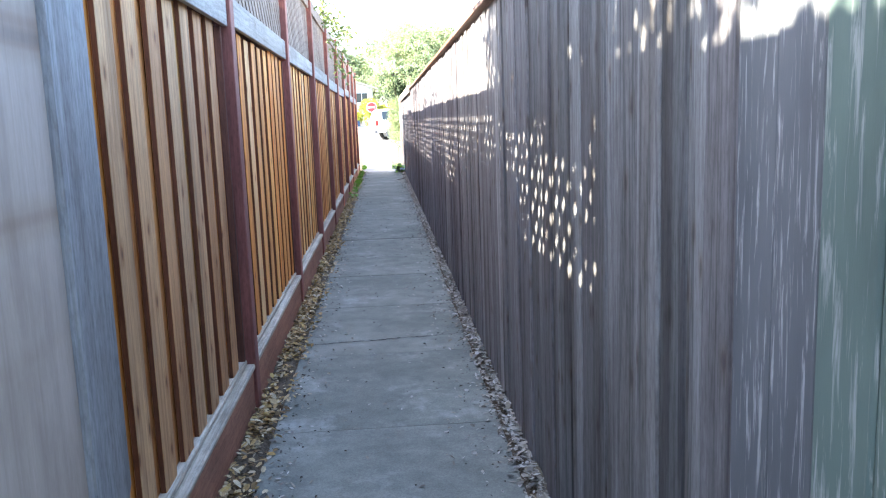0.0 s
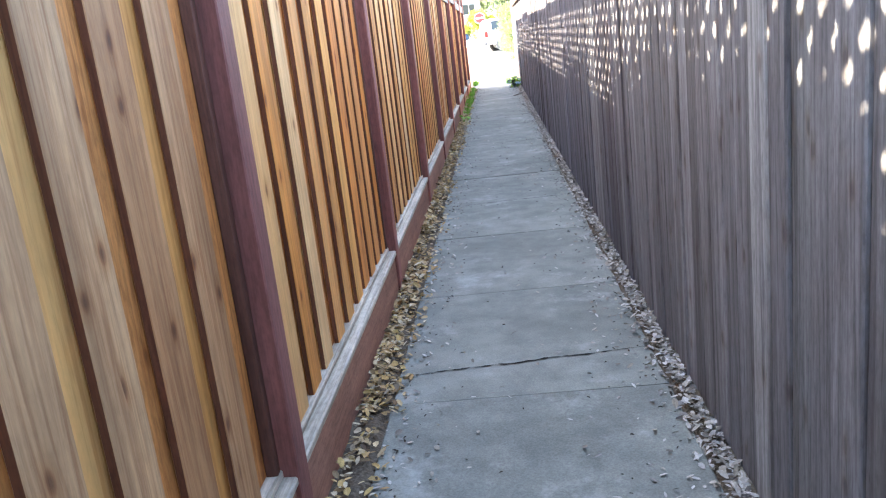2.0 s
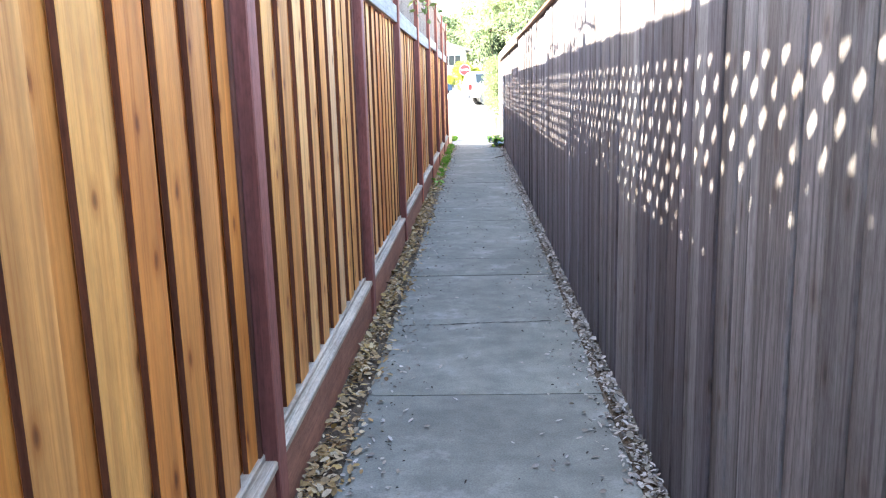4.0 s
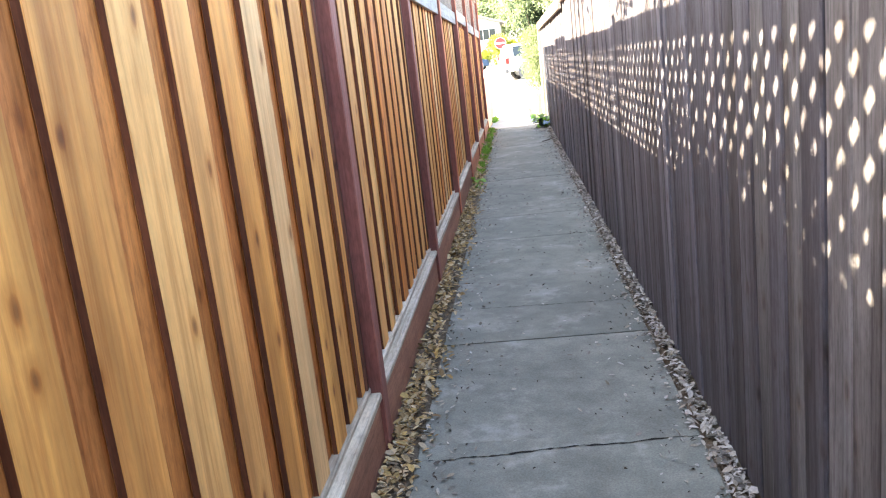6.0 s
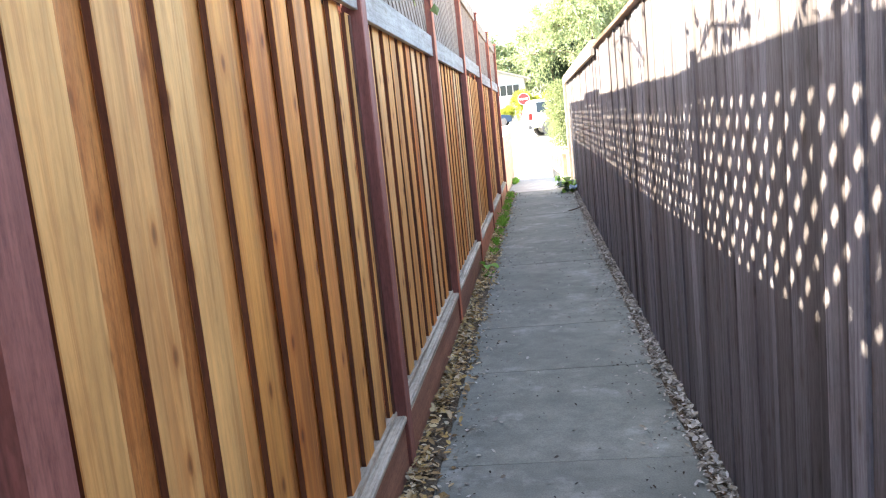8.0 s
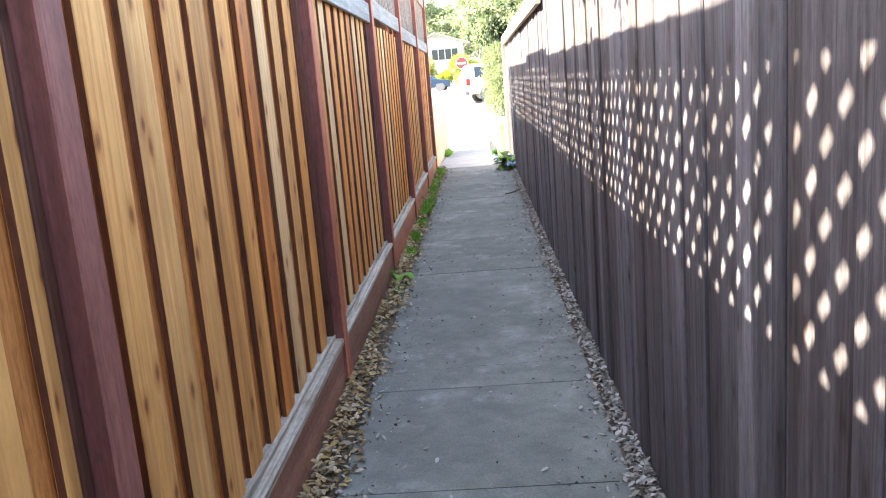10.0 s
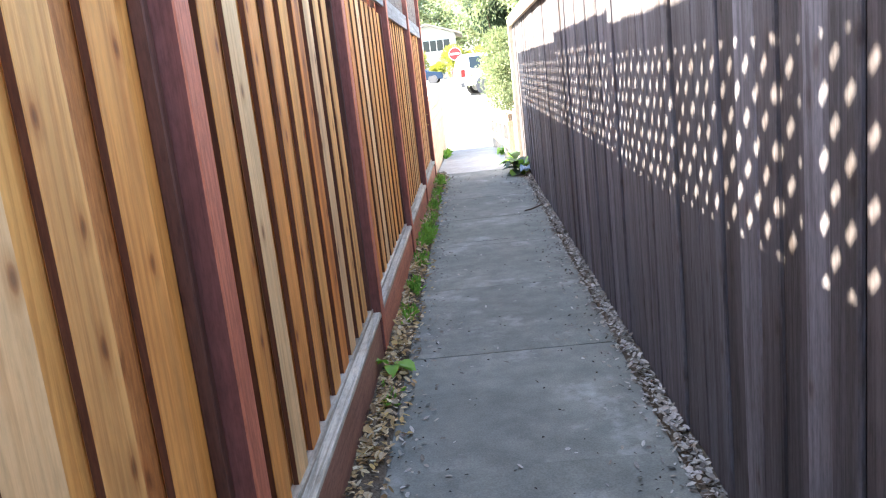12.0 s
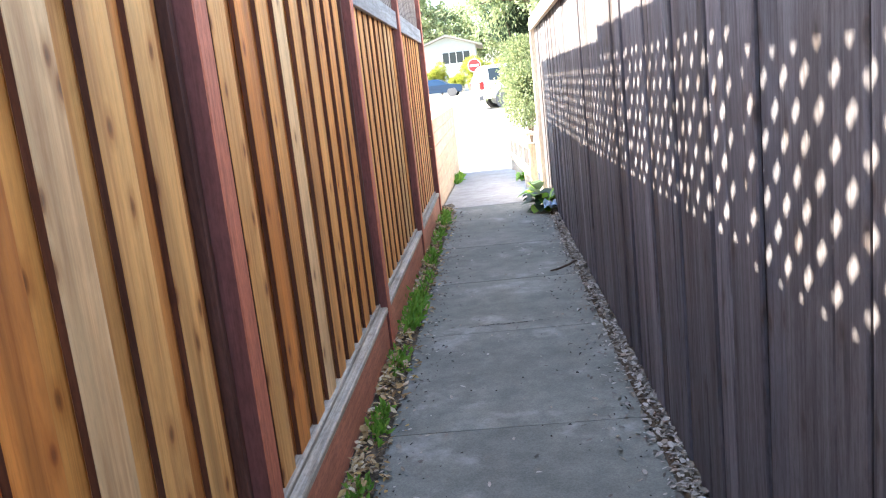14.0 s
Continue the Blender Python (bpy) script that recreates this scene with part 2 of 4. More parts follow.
def foliage(name, tones, glow=0.35):
    m = Mat(name, 0.55, spec=0.35)
    geo = m.n("NewGeometry")
    col = m.ramp(geo.outputs["Random Per Island"], *[(i / (len(tones) - 1), c) for i, c in enumerate(tones)])
    m.color(col)
    tr = m.n("BsdfTranslucent")
    m.l(col, tr.inputs["Color"])
    mx = m.n("MixShader", Fac=glow)
    m.l(m.b.outputs[0], mx.inputs[1])
    m.l(tr.outputs[0], mx.inputs[2])
    m.l(mx.outputs[0], m.t.nodes["Material Output"].inputs["Surface"])
    return m.m


LEAF_GREY = foliage("grey_green_leaves", [(0.09, 0.13, 0.055), (0.16, 0.20, 0.09), (0.22, 0.25, 0.13), (0.12, 0.17, 0.08)])
LEAF_DARK = foliage("dark_green_leaves", [(0.03, 0.055, 0.035), (0.05, 0.085, 0.05), (0.075, 0.11, 0.06)], 0.25)
LEAF_FAR = foliage("distant_leaves", [(0.15, 0.22, 0.10), (0.20, 0.26, 0.13), (0.25, 0.28, 0.15), (0.17, 0.23, 0.14)])
LEAF_LIME = foliage("yellow_green_leaves", [(0.26, 0.30, 0.04), (0.32, 0.33, 0.05), (0.20, 0.26, 0.045)])
LEAF_FRESH = foliage("fresh_weed_leaves", [(0.13, 0.30, 0.035), (0.20, 0.40, 0.05), (0.25, 0.44, 0.065), (0.10, 0.22, 0.03)])
LEAF_OLIVE = foliage("vine_leaves", [(0.13, 0.17, 0.05), (0.19, 0.22, 0.07), (0.10, 0.14, 0.04)])


def plain(name, c, rough=0.5, metal=0.0, var=0.12, scale=6.0):
    m = Mat(name, rough, metal)
    vec, _ = m.coords((1.0, 1.0, 1.0))
    f = m.noise(vec, scale, 5.0, 0.6)
    m.color(m.mix(1.0, c, m.ramp(f, (0.3, (1 - var,) * 3), (0.7, (1.0, 1.0, 1.0))), "MULTIPLY"))
    return m.m


WHITE_PAINT = plain("white_car_paint", (0.78, 0.78, 0.77), 0.25, var=0.04)
BLUE_PAINT = plain("blue_car_paint", (0.012, 0.034, 0.075), 0.25, 0.2, 0.05)
RUBBER = plain("tyre_rubber", (0.025, 0.025, 0.026), 0.85)
ALLOY = plain("wheel_alloy", (0.5, 0.5, 0.5), 0.35, 0.8, 0.05)
GLASS_DARK = plain("tinted_glass", (0.03, 0.04, 0.045), 0.06, var=0.02)
LAMP_RED = plain("red_lamp_lens", (0.45, 0.02, 0.02), 0.2, var=0.05)
BUMPER = plain("grey_bumper", (0.10, 0.10, 0.105), 0.6)
STUCCO = plain("white_stucco", (0.38, 0.415, 0.42), 0.9, var=0.08)
ROOFING = plain("pale_roofing", (0.34, 0.31, 0.28), 0.9, var=0.25)
TRIM_WHITE = plain("white_trim", (0.72, 0.70, 0.66), 0.7, var=0.06)
SIGN_RED = plain("sign_red", (0.50, 0.03, 0.03), 0.45, var=0.05)
SIGN_WHITE = plain("sign_white", (0.78, 0.78, 0.78), 0.45, var=0.04)
STEEL = plain("galvanised_steel", (0.42, 0.42, 0.42), 0.45, 0.7)
BLUE_PLASTIC = plain("pale_blue_plastic", (0.34, 0.47, 0.60), 0.35)
WIRE = plain("yellow_wire", (0.55, 0.36, 0.08), 0.5)


# ---- builders ----
def link(mesh, name, material, parent=None, label="", at=(0, 0, 0), turn=(0, 0, 0), size=None):
    if material and not mesh.materials:
        mesh.materials.append(material)
    ob = new(name, mesh)
    ob.location, ob.rotation_euler = at, turn
    if size:
        ob.scale = size
    ob.parent = parent
    if label:
        ob["label"] = label
    return ob


def raw(verts, faces, name="mesh", smooth=False):
    me = bpy.data.meshes.new(name)
    me.from_pydata([tuple(v) for v in verts], [], [tuple(f) for f in faces])
    me.update()
    if smooth:
        me.polygons.foreach_set("use_smooth", [True] * len(me.polygons))
    return me


def part(name, bm, material, parent, label=""):
    me = bpy.data.meshes.new(name)
    bmesh.ops.recalc_face_normals(bm, faces=bm.faces)
    bm.to_mesh(me)
    bm.free()
    return link(me, name, material, parent, label)


def thing(name, at, label, category, group="", kind=""):
    ob = new(name)
    ob.location = at
    ob.empty_display_size = 0.1
    return tagged(ob, label, category, group, kind)


def stick(a0, a1, b0, b1, lo, hi, axis="z", ch=0.004, bow=0.0, steps=1, rag=0.0, rng=random):
    """A board along an axis, its section a rectangle with chamfered edges; bow bends it, rag frays its ends."""
    sec = [(a0 + ch, b0), (a1 - ch, b0), (a1, b0 + ch), (a1, b1 - ch), (a1 - ch, b1), (a0 + ch, b1), (a0, b1 - ch), (a0, b0 + ch)]
    verts, faces = [], []
    for s in range(steps + 1):
        u = s / steps
        off = bow * math.sin(math.pi * u)
        for a, b in sec:
            h = lo + (hi - lo) * u + (rng.uniform(-rag, rag) if s in (0, steps) else 0)
            p = {"z": (a + off, b + off * 0.5, h), "y": (a + off * 0.4, h, b + off), "x": (h, a, b + off)}[axis]
            verts.append(p)
    for s in range(steps):
        for q in range(8):
            i, j = s * 8 + q, s * 8 + (q + 1) % 8
            faces.append((i, j, j + 8, i + 8))
    faces += [tuple(range(7, -1, -1)), tuple(range(steps * 8, steps * 8 + 8))]
    if axis == "y":
        faces = [tuple(reversed(f)) for f in faces]
    return raw(verts, faces)


def box_bm(x0, x1, y0, y1, z0, z1, bev=0.0, bm=None, seg=1):
    bm = bm or bmesh.new()
    r = bmesh.ops.create_cube(bm, size=1.0, matrix=Matrix.Translation(((x0 + x1) / 2, (y0 + y1) / 2, (z0 + z1) / 2)) @ Matrix.Diagonal((x1 - x0, y1 - y0, z1 - z0, 1)))
    if bev:
        edges = {e for v in r["verts"] for e in v.link_edges}
        bmesh.ops.bevel(bm, geom=list(edges), offset=bev, segments=seg, affect="EDGES")
    return bm


def clip_rect(poly, y0, y1, z0, z1):
    """Cut a polygon to a rectangle."""
    for ax, lim, sgn in ((0, y0, 1), (0, y1, -1), (1, z0, 1), (1, z1, -1)):
        out = []
        for i, p in enumerate(poly):
            q = poly[(i + 1) % len(poly)]
            dp, dq = sgn * (p[ax] - lim), sgn * (q[ax] - lim)
            if dp >= 0:
                out.append(p)
            if dp * dq < 0:
                k = dp / (dp - dq)
                out.append((p[0] + (q[0] - p[0]) * k, p[1] + (q[1] - p[1]) * k))
        poly = out
        if len(poly) < 3:
            return []
    return poly


def slab_yz(poly, x0, x1):
    n = len(poly)
    verts = [(x0, *p) for p in poly] + [(x1, *p) for p in poly]
    faces = [tuple(range(n)), tuple(range(2 * n - 1, n - 1, -1))] + [(i, i + n, (i + 1) % n + n, (i + 1) % n) for i in range(n)]
    bm = bmesh.new()
    vs = [bm.verts.new(v) for v in verts]
    for f in faces:
        bm.faces.new([vs[i] for i in f])
    bmesh.ops.recalc_face_normals(bm, faces=bm.faces)
    me = bpy.data.meshes.new("slat")
    bm.to_mesh(me)
    bm.free()
    return me


def leaf_cloud(centers, normals, length, width, rng, droop=0.3, fold=0.25):
    """Many small pointed leaves, two triangles each, folded along the midrib."""
    n = len(centers)
    d = normals + rng.normal(0, 0.5, (n, 3))
    d[:, 2] -= droop
    d /= np.linalg.norm(d, axis=1)[:, None]
    up = rng.normal(0, 1, (n, 3))
    s = np.cross(d, up)
    s /= np.linalg.norm(s, axis=1)[:, None] + 1e-9
    nn = np.cross(d, s)
    L = length * rng.uniform(0.6, 1.3, (n, 1))
    W = width * rng.uniform(0.6, 1.3, (n, 1))
    a, t = centers, centers + d * L
    m1 = centers + d * L * 0.45 + s * W / 2 + nn * W * fold
    m2 = centers + d * L * 0.45 - s * W / 2 + nn * W * fold
    verts = np.stack([a, m1, t, m2], 1).reshape(-1, 3)
    idx = np.arange(n)[:, None] * 4
    faces = np.concatenate([idx + np.array([[0, 1, 2]]), idx + np.array([[0, 2, 3]])])
    return raw(verts.tolist(), faces.tolist(), "leaves")


def tube(points, radii, sides=7):
    verts, faces = [], []
    for k, (p, r) in enumerate(zip(points, radii)):
        d = Vector(points[min(k + 1, len(points) - 1)]) - Vector(points[max(k - 1, 0)])
        q = d.to_track_quat("Z", "Y")
        for s in range(sides):
            a = 2 * math.pi * s / sides
            verts.append(Vector(p) + q @ Vector((math.cos(a) * r, math.sin(a) * r, 0)))
    for k in range(len(points) - 1):
        for s in range(sides):
            i, j = k * sides + s, k * sides + (s + 1) % sides
            faces.append((i, j, j + sides, i + sides))
    faces += [tuple(range(sides - 1, -1, -1)), tuple(range((len(points) - 1) * sides, len(points) * sides))]
    return verts, faces


def tree(at, height, spread, leaves, leaf, material, seed, label, low=0.25, lean=0.0, trunk=0.16, name="tree", clump=0.5, droop=0.5):
    rng = np.random.default_rng(seed)
    base = thing(name, at, label, "tree", "trees beyond the path")
    pts = [(lean * u * u * height * 0.4 + rng.normal(0, 0.03) * height * u * 0.4, rng.normal(0, 0.02) * height * u, u * height * 0.8) for u in np.linspace(0, 1, 7)]
    v, f = tube(pts, [trunk * (1.15 - u) for u in np.linspace(0, 1, 7)], 9)
    tips = []
    for b in range(16):
        u = rng.uniform(low, 0.95)
        k = u * 6
        i = min(5, int(k))
        p0 = np.array(pts[i]) * (1 - k + i) + np.array(pts[i + 1]) * (k - i)
        a = b * 2.399 + rng.normal(0, 0.3)
        reach = spread * (1.05 - 0.55 * abs(u - 0.45)) * rng.uniform(0.6, 1.0)
        branch = []
        for w in np.linspace(0, 1, 5):
            branch.append(tuple(p0 + np.array((math.cos(a) * reach * w, math.sin(a) * reach * w, reach * (0.45 * w - droop * 0.5 * w * w)))))
            if w > 0.2:
                tips += [(np.array(branch[-1]), 0.35 + 0.65 * w)] * 2
        bv, bf = tube(branch, [trunk * 0.42 * (1.08 - w) for w in np.linspace(0, 1, 5)], 5)
        o = len(v)
        v, f = v + bv, f + [tuple(i + o for i in q) for q in bf]
    link(raw(v, f, "trunk", True), "trunk", BARK, base)
    which = rng.integers(0, len(tips), leaves)
    c0 = np.array([tips[i][0] for i in which])
    sz = np.array([tips[i][1] for i in which])[:, None]
    twig = rng.normal(0, 1, (len(tips) * 6, 3))
    tw = twig[(which * 6 + rng.integers(0, 6, leaves)) % len(twig)]
    along = rng.uniform(0, 1, (leaves, 1))
    off = tw * clump * along * sz + rng.normal(0, 0.09, (leaves, 3)) * clump
    off[:, 2] -= droop * 0.35 * clump * along[:, 0] ** 2
    link(leaf_cloud(c0 + off, tw * 0.6, leaf, leaf * 0.42, rng, droop), "crown", material, base)
    return base


def bush(at, size, leaves, leaf, material, seed, label, name="bush", group="", lumps=9, category="bush", foot=0.0):
    rng = np.random.default_rng(seed)
    base = thing(name, at, label, category, group)
    v, f = [], []
    for b in range(7):
        a = b * 0.9 + rng.normal(0, 0.2)
        tip = (math.cos(a) * size[0] * 0.3, math.sin(a) * size[1] * 0.3, foot + size[2] * rng.uniform(0.5, 0.8))
        bv, bf = tube([(0.02 * math.cos(a), 0.02 * math.sin(a), 0), (tip[0] * 0.4, tip[1] * 0.4, tip[2] * 0.5), tip], [0.02, 0.013, 0.005], 5)
        o = len(v)
        v, f = v + bv, f + [tuple(i + o for i in q) for q in bf]
    link(raw(v, f, "stems"), "stems", BARK, base)
    lc = rng.uniform(-1, 1, (lumps, 3)) * np.array([0.62, 0.62, 0.5])
    k = rng.integers(0, lumps, leaves)
    d = rng.normal(0, 1, (leaves, 3))
    d /= np.linalg.norm(d, axis=1)[:, None]
    r = 0.42 * rng.uniform(0.35, 1.05, (leaves, 1)) ** 0.5
    c = (lc[k] + d * r) * np.array([size[0] / 2, size[1] / 2, size[2] / 2]) + np.array([0, 0, foot + size[2] * 0.52])
    c[:, 2] = np.maximum(c[:, 2], 0.02)
    link(leaf_cloud(c, d, leaf, leaf * 0.5, rng, 0.1), "foliage", material, base)
    return base


# ---- ground ----
PROFILE = [(-60, 0.0), (25.1, 0.0), (31.5, -0.25), (38.0, -0.2), (50.0, 0.33), (65.0, 0.6), (90.0, 0.7), (140.0, 2.2), (900.0, 8.0)]


def ground_z(y):
    for (a, za), (b, zb) in zip(PROFILE, PROFILE[1:]):
        if y <= b:
            return za + (zb - za) * (y - a) / (b - a)
    return PROFILE[-1][1]


ys = [p[0] for p in PROFILE]
xs = [-600, -40, -6, -0.74, 0.62, 6, 40, 600]
verts = [(x, y, ground_z(y) - 0.03) for y in ys for x in xs]
nx = len(xs)
faces = [(j * nx + i, j * nx + i + 1, (j + 1) * nx + i + 1, (j + 1) * nx + i) for j in range(len(ys) - 1) for i in range(nx - 1)]
tagged(link(raw(verts, faces), "ground", GROUND), "pale dry ground reaching to the distance", "ground", kind="structure")
rv = [(x, y, ground_z(y) - 0.022) for y in (31.6, 34, 38, 44, 50, 57, 65, 77, 89) for x in (-60, 60)]
tagged(link(raw(rv, [(2 * i, 2 * i + 1, 2 * i + 3, 2 * i + 2) for i in range(8)]), "road", ASPHALT), "sunlit pale asphalt street beyond the path", "road", kind="structure")

LEFT, RIGHT = -0.72, 0.575
PATH_L, PATH_R = -0.60, 0.50

# soil beds along both fences, slightly uneven
for nm, x0, x1, hgt in (("soil_edge", -0.80, PATH_L + 0.02, 0.012), ("soil_edge", PATH_R - 0.02, 0.64, 0.01)):
    rng = np.random.default_rng(5)
    n, mcol = 340, 5
    vv = [(x0 + (x1 - x0) * j / (mcol - 1), -3.0 + 28.4 * i / (n - 1), hgt + rng.normal(0, 0.005) - (0.03 if j in (0, mcol - 1) else 0)) for i in range(n) for j in range(mcol)]
    ff = [(i * mcol + j, i * mcol + j + 1, (i + 1) * mcol + j + 1, (i + 1) * mcol + j) for i in range(n - 1) for j in range(mcol - 1)]
    tagged(link(raw(vv, ff), nm, SOIL), "dark crumbly soil strip between path and fence", "soil", kind="structure")

# ---- left fence ----
BAY, FIRST, BAYS = 2.44, 5.16, 8
POSTS = [FIRST + BAY * i for i in range(BAYS + 1)]
rnd = random.Random(7)
def picket_set(material):
    made = []
    for b in (0.002, -0.003, 0.0, 0.003, -0.001):
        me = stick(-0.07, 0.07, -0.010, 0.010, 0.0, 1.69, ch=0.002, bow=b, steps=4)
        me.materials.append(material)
        me.materials.append(SHADED_EDGE)
        # narrow sides take the darker colour that stands for shade
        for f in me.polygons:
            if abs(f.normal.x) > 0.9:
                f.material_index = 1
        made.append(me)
    return made


PICKETS, PICKETS_PALE, PICKETS_AGED = picket_set(CEDAR), picket_set(CEDAR_PALE), picket_set(CEDAR_AGED)
# where the front pickets of a bay begin along the path; the other bays are even
STARTS = {
    -1: (2.63, 2.87, 3.11, 3.35, 3.595, 3.845, 4.084, 4.327, 4.564, 4.815),
    0: (5.381, 5.599, 5.82, 6.082, 6.319, 6.565, 6.788, 6.984, 7.203, 7.416),
    1: (7.70, 7.945, 8.187, 8.443, 8.689, 8.939, 9.183, 9.444, 9.668, 9.90),
    2: (10.195, 10.438, 10.682, 10.938, 11.176, 11.416, 11.637, 11.871, 12.114, 12.351),
    3: (12.68, 12.916, 13.162, 13.386, 13.637, 13.868, 14.101, 14.344, 14.588),
    4: (14.99, 15.205, 15.442, 15.677, 15.91, 16.145, 16.38, 16.606, 16.839, 17.071),
    5: (17.617, 17.853, 18.10, 18.34, 18.58, 18.82, 19.06, 19.30, 19.54),
}
PALE = {(0, 0), (0, 2), (1, 6), (3, 6), (4, 2), (4, 7), (5, 3)}
LATTICE_SHIFT = {3: (0.083, 0.076), 4: (0.073, 0.047)}
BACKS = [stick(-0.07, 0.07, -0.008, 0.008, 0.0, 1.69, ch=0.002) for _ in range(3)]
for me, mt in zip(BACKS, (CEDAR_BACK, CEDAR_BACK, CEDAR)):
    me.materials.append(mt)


def lattice(parent, y0, y1, z0, z1, shift):
    """Two layers of diagonal slats, clipped to the frame; local to the panel."""
    pitch, h = 0.135, z1 - z0
    for layer, sgn in ((0, 1), (1, -1)):
        x0 = -0.052 + layer * 0.008
        half = (0.046 if sgn > 0 else 0.065) / math.sqrt(2)
        for k in range(int((y0 - h - 1) / pitch), int((y1 + 1 + h) / pitch) + 1):
            c = (k + 0.5) * pitch + (shift[0] if sgn > 0 else shift[1] - h)
            if sgn > 0:
                poly = [(c - half, z0), (c + half, z0), (c + half + h, z1), (c - half + h, z1)]
            else:
                poly = [(c - half, z1), (c + half, z1), (c + half + h, z0), (c - half + h, z0)]
            poly = clip_rect(poly, y0, y1, z0, z1)
            if len(poly) >= 3:
                link(slab_yz(poly, x0, x0 + 0.0075), "slat", LATTICE, parent)


def fence_panel(y0, y1, index, lift=0.0, blind=0.0):
    """One bay between two posts: kickboard, bottom rail, pickets, top rail, lattice, cap."""
    late = index >= 5
    p = thing("fence", (LEFT, y0, 0), "cedar board-on-board fence panel with %s kickboard and lattice top" % ("red-stained" if late else "brown"), "fence", "fence panels")
    L = y1 - y0
    link(stick(-0.045, -0.008, 0.0, 0.235, 0.0, L, "y", 0.004, steps=3), "kickboard", KICK_RED if late else KICK, p)
    r = rnd.uniform(-0.004, 0.004)
    rail = link(stick(-0.15, 0.004, 0.236, 0.268 + r, 0.0, L, "y", 0.006, bow=rnd.uniform(-0.006, 0.006), steps=6), "bottom_rail", GREY_RAIL, p, "weathered grey ledge rail")
    link(stick(-0.085, -0.036, 0.266 + r, 0.292 + r, 0.0, L, "y", 0.005, bow=rnd.uniform(-0.004, 0.004), steps=6), "ledge_strip", GREY_RAIL, rail)
    for yy in (0.0, L - 0.035):
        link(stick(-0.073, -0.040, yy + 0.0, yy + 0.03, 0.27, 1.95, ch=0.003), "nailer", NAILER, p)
    even = [y0 + 0.06 + 0.235 * k for k in range(10)]
    starts = [g - y0 for g in STARTS.get(index, even)]
    for i, a in enumerate(starts):
        wide = min(0.14 + rnd.uniform(-0.008, 0.006), L - 0.004 - a)
        top, foot = 1.965 + rnd.uniform(-0.012, 0.012), 0.272
        kinds = PICKETS_PALE if (index, i) in PALE else PICKETS_AGED if index == -1 else PICKETS
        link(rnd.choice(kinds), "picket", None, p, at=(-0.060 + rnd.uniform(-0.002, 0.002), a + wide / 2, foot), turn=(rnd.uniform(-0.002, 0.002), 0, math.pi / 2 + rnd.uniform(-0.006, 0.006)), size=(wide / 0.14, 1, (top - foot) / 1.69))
    ends = [0.0] + [a + 0.12 for a in starts]
    for a, b in zip(ends, [c + 0.02 for c in starts] + [L]):
        if b - a > 0.03:
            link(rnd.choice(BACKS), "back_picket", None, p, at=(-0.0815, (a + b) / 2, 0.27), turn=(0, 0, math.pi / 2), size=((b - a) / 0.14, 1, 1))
    link(stick(-0.036, -0.010, 1.95 + lift, 2.09 + lift, 0.0, L, "y", 0.003, steps=2), "top_rail", GREY_TRIM, p, "grey weathered top rail")
    # hidden sheets added to stop sun leaking past the pickets and under the lattice
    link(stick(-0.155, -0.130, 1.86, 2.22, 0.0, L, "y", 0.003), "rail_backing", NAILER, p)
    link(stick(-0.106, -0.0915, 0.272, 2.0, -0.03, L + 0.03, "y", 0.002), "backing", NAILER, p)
    lattice(p, blind, L, 2.075 + lift, 2.70 + lift, LATTICE_SHIFT.get(index, (0.0, 0.085)))
    # board added out of view to cut off the sun spots before the lattice
    if blind:
        link(stick(-0.05, -0.035, 0.0, blind, 2.07, 2.70, ch=0.003), "blind_board", GREY_TRIM, p)
    link(stick(-0.034, -0.012, 2.655 + lift, 2.79 + lift, 0.0, L, "y", 0.003, steps=2), "cap_rail", LATTICE, p, "brown lattice cap board")
    return p


for i, y in enumerate(POSTS):
    late = i >= 4
    post = thing("fence_post", (LEFT, y, 0), "square wooden fence post stained %s" % ("brick red" if late else "plum brown"), "post", "fence posts")
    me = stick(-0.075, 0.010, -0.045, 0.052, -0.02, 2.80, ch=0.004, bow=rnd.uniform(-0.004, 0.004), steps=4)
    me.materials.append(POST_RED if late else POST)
    me.materials.append(POST_SHADE)
    # faces turned along the path get the shaded copy of the stain
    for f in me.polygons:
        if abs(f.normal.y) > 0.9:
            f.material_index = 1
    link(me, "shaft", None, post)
    bm = bmesh.new()
    box_bm(-0.085, 0.026, -0.055, 0.055, 2.80, 2.825, 0.006, bm)
    part("cap", bm, POST, post)
for i in range(BAYS):
    fence_panel(POSTS[i] + 0.046, POSTS[i + 1] - 0.046, i, 0.02 if i < 3 else (0.06 if i == 5 else 0.0))
fence_panel(2.6, POSTS[0] - 0.046, -1, blind=0.58)

# wall beside the start of the path
w = thing("side_wall", (-0.70, 0, 0), "pale beige painted plank wall beside the path", "wall", kind="structure")
for i in range(15):
    yy = 2.70 - 0.40 * i
    link(stick(-0.03 + rnd.uniform(-0.002, 0.002), 0.03, yy - 0.3985, yy, 0.02, 2.71, ch=0.005), "plank", BEIGE, w)
# unseen sheet added so that no sun slips between the planks
link(stick(-0.05, -0.033, -3.2, 2.70, 0.02, 2.65, ch=0.004), "backing", NAILER, w)
t_b = thing("trim_board", (-0.665, 2.80, 0.0), "weathered blue-grey board with a cut lower corner", "board")
bm = bmesh.new()
prof = [(-0.10, 0.60), (0.06, 0.56), (0.115, 0.63), (0.115, 2.66), (-0.10, 2.66)]
vs = [[bm.verts.new((x, a, b)) for a, b in prof] for x in (-0.012, 0.012)]
bm.faces.new(vs[0]), bm.faces.new(list(reversed(vs[1])))
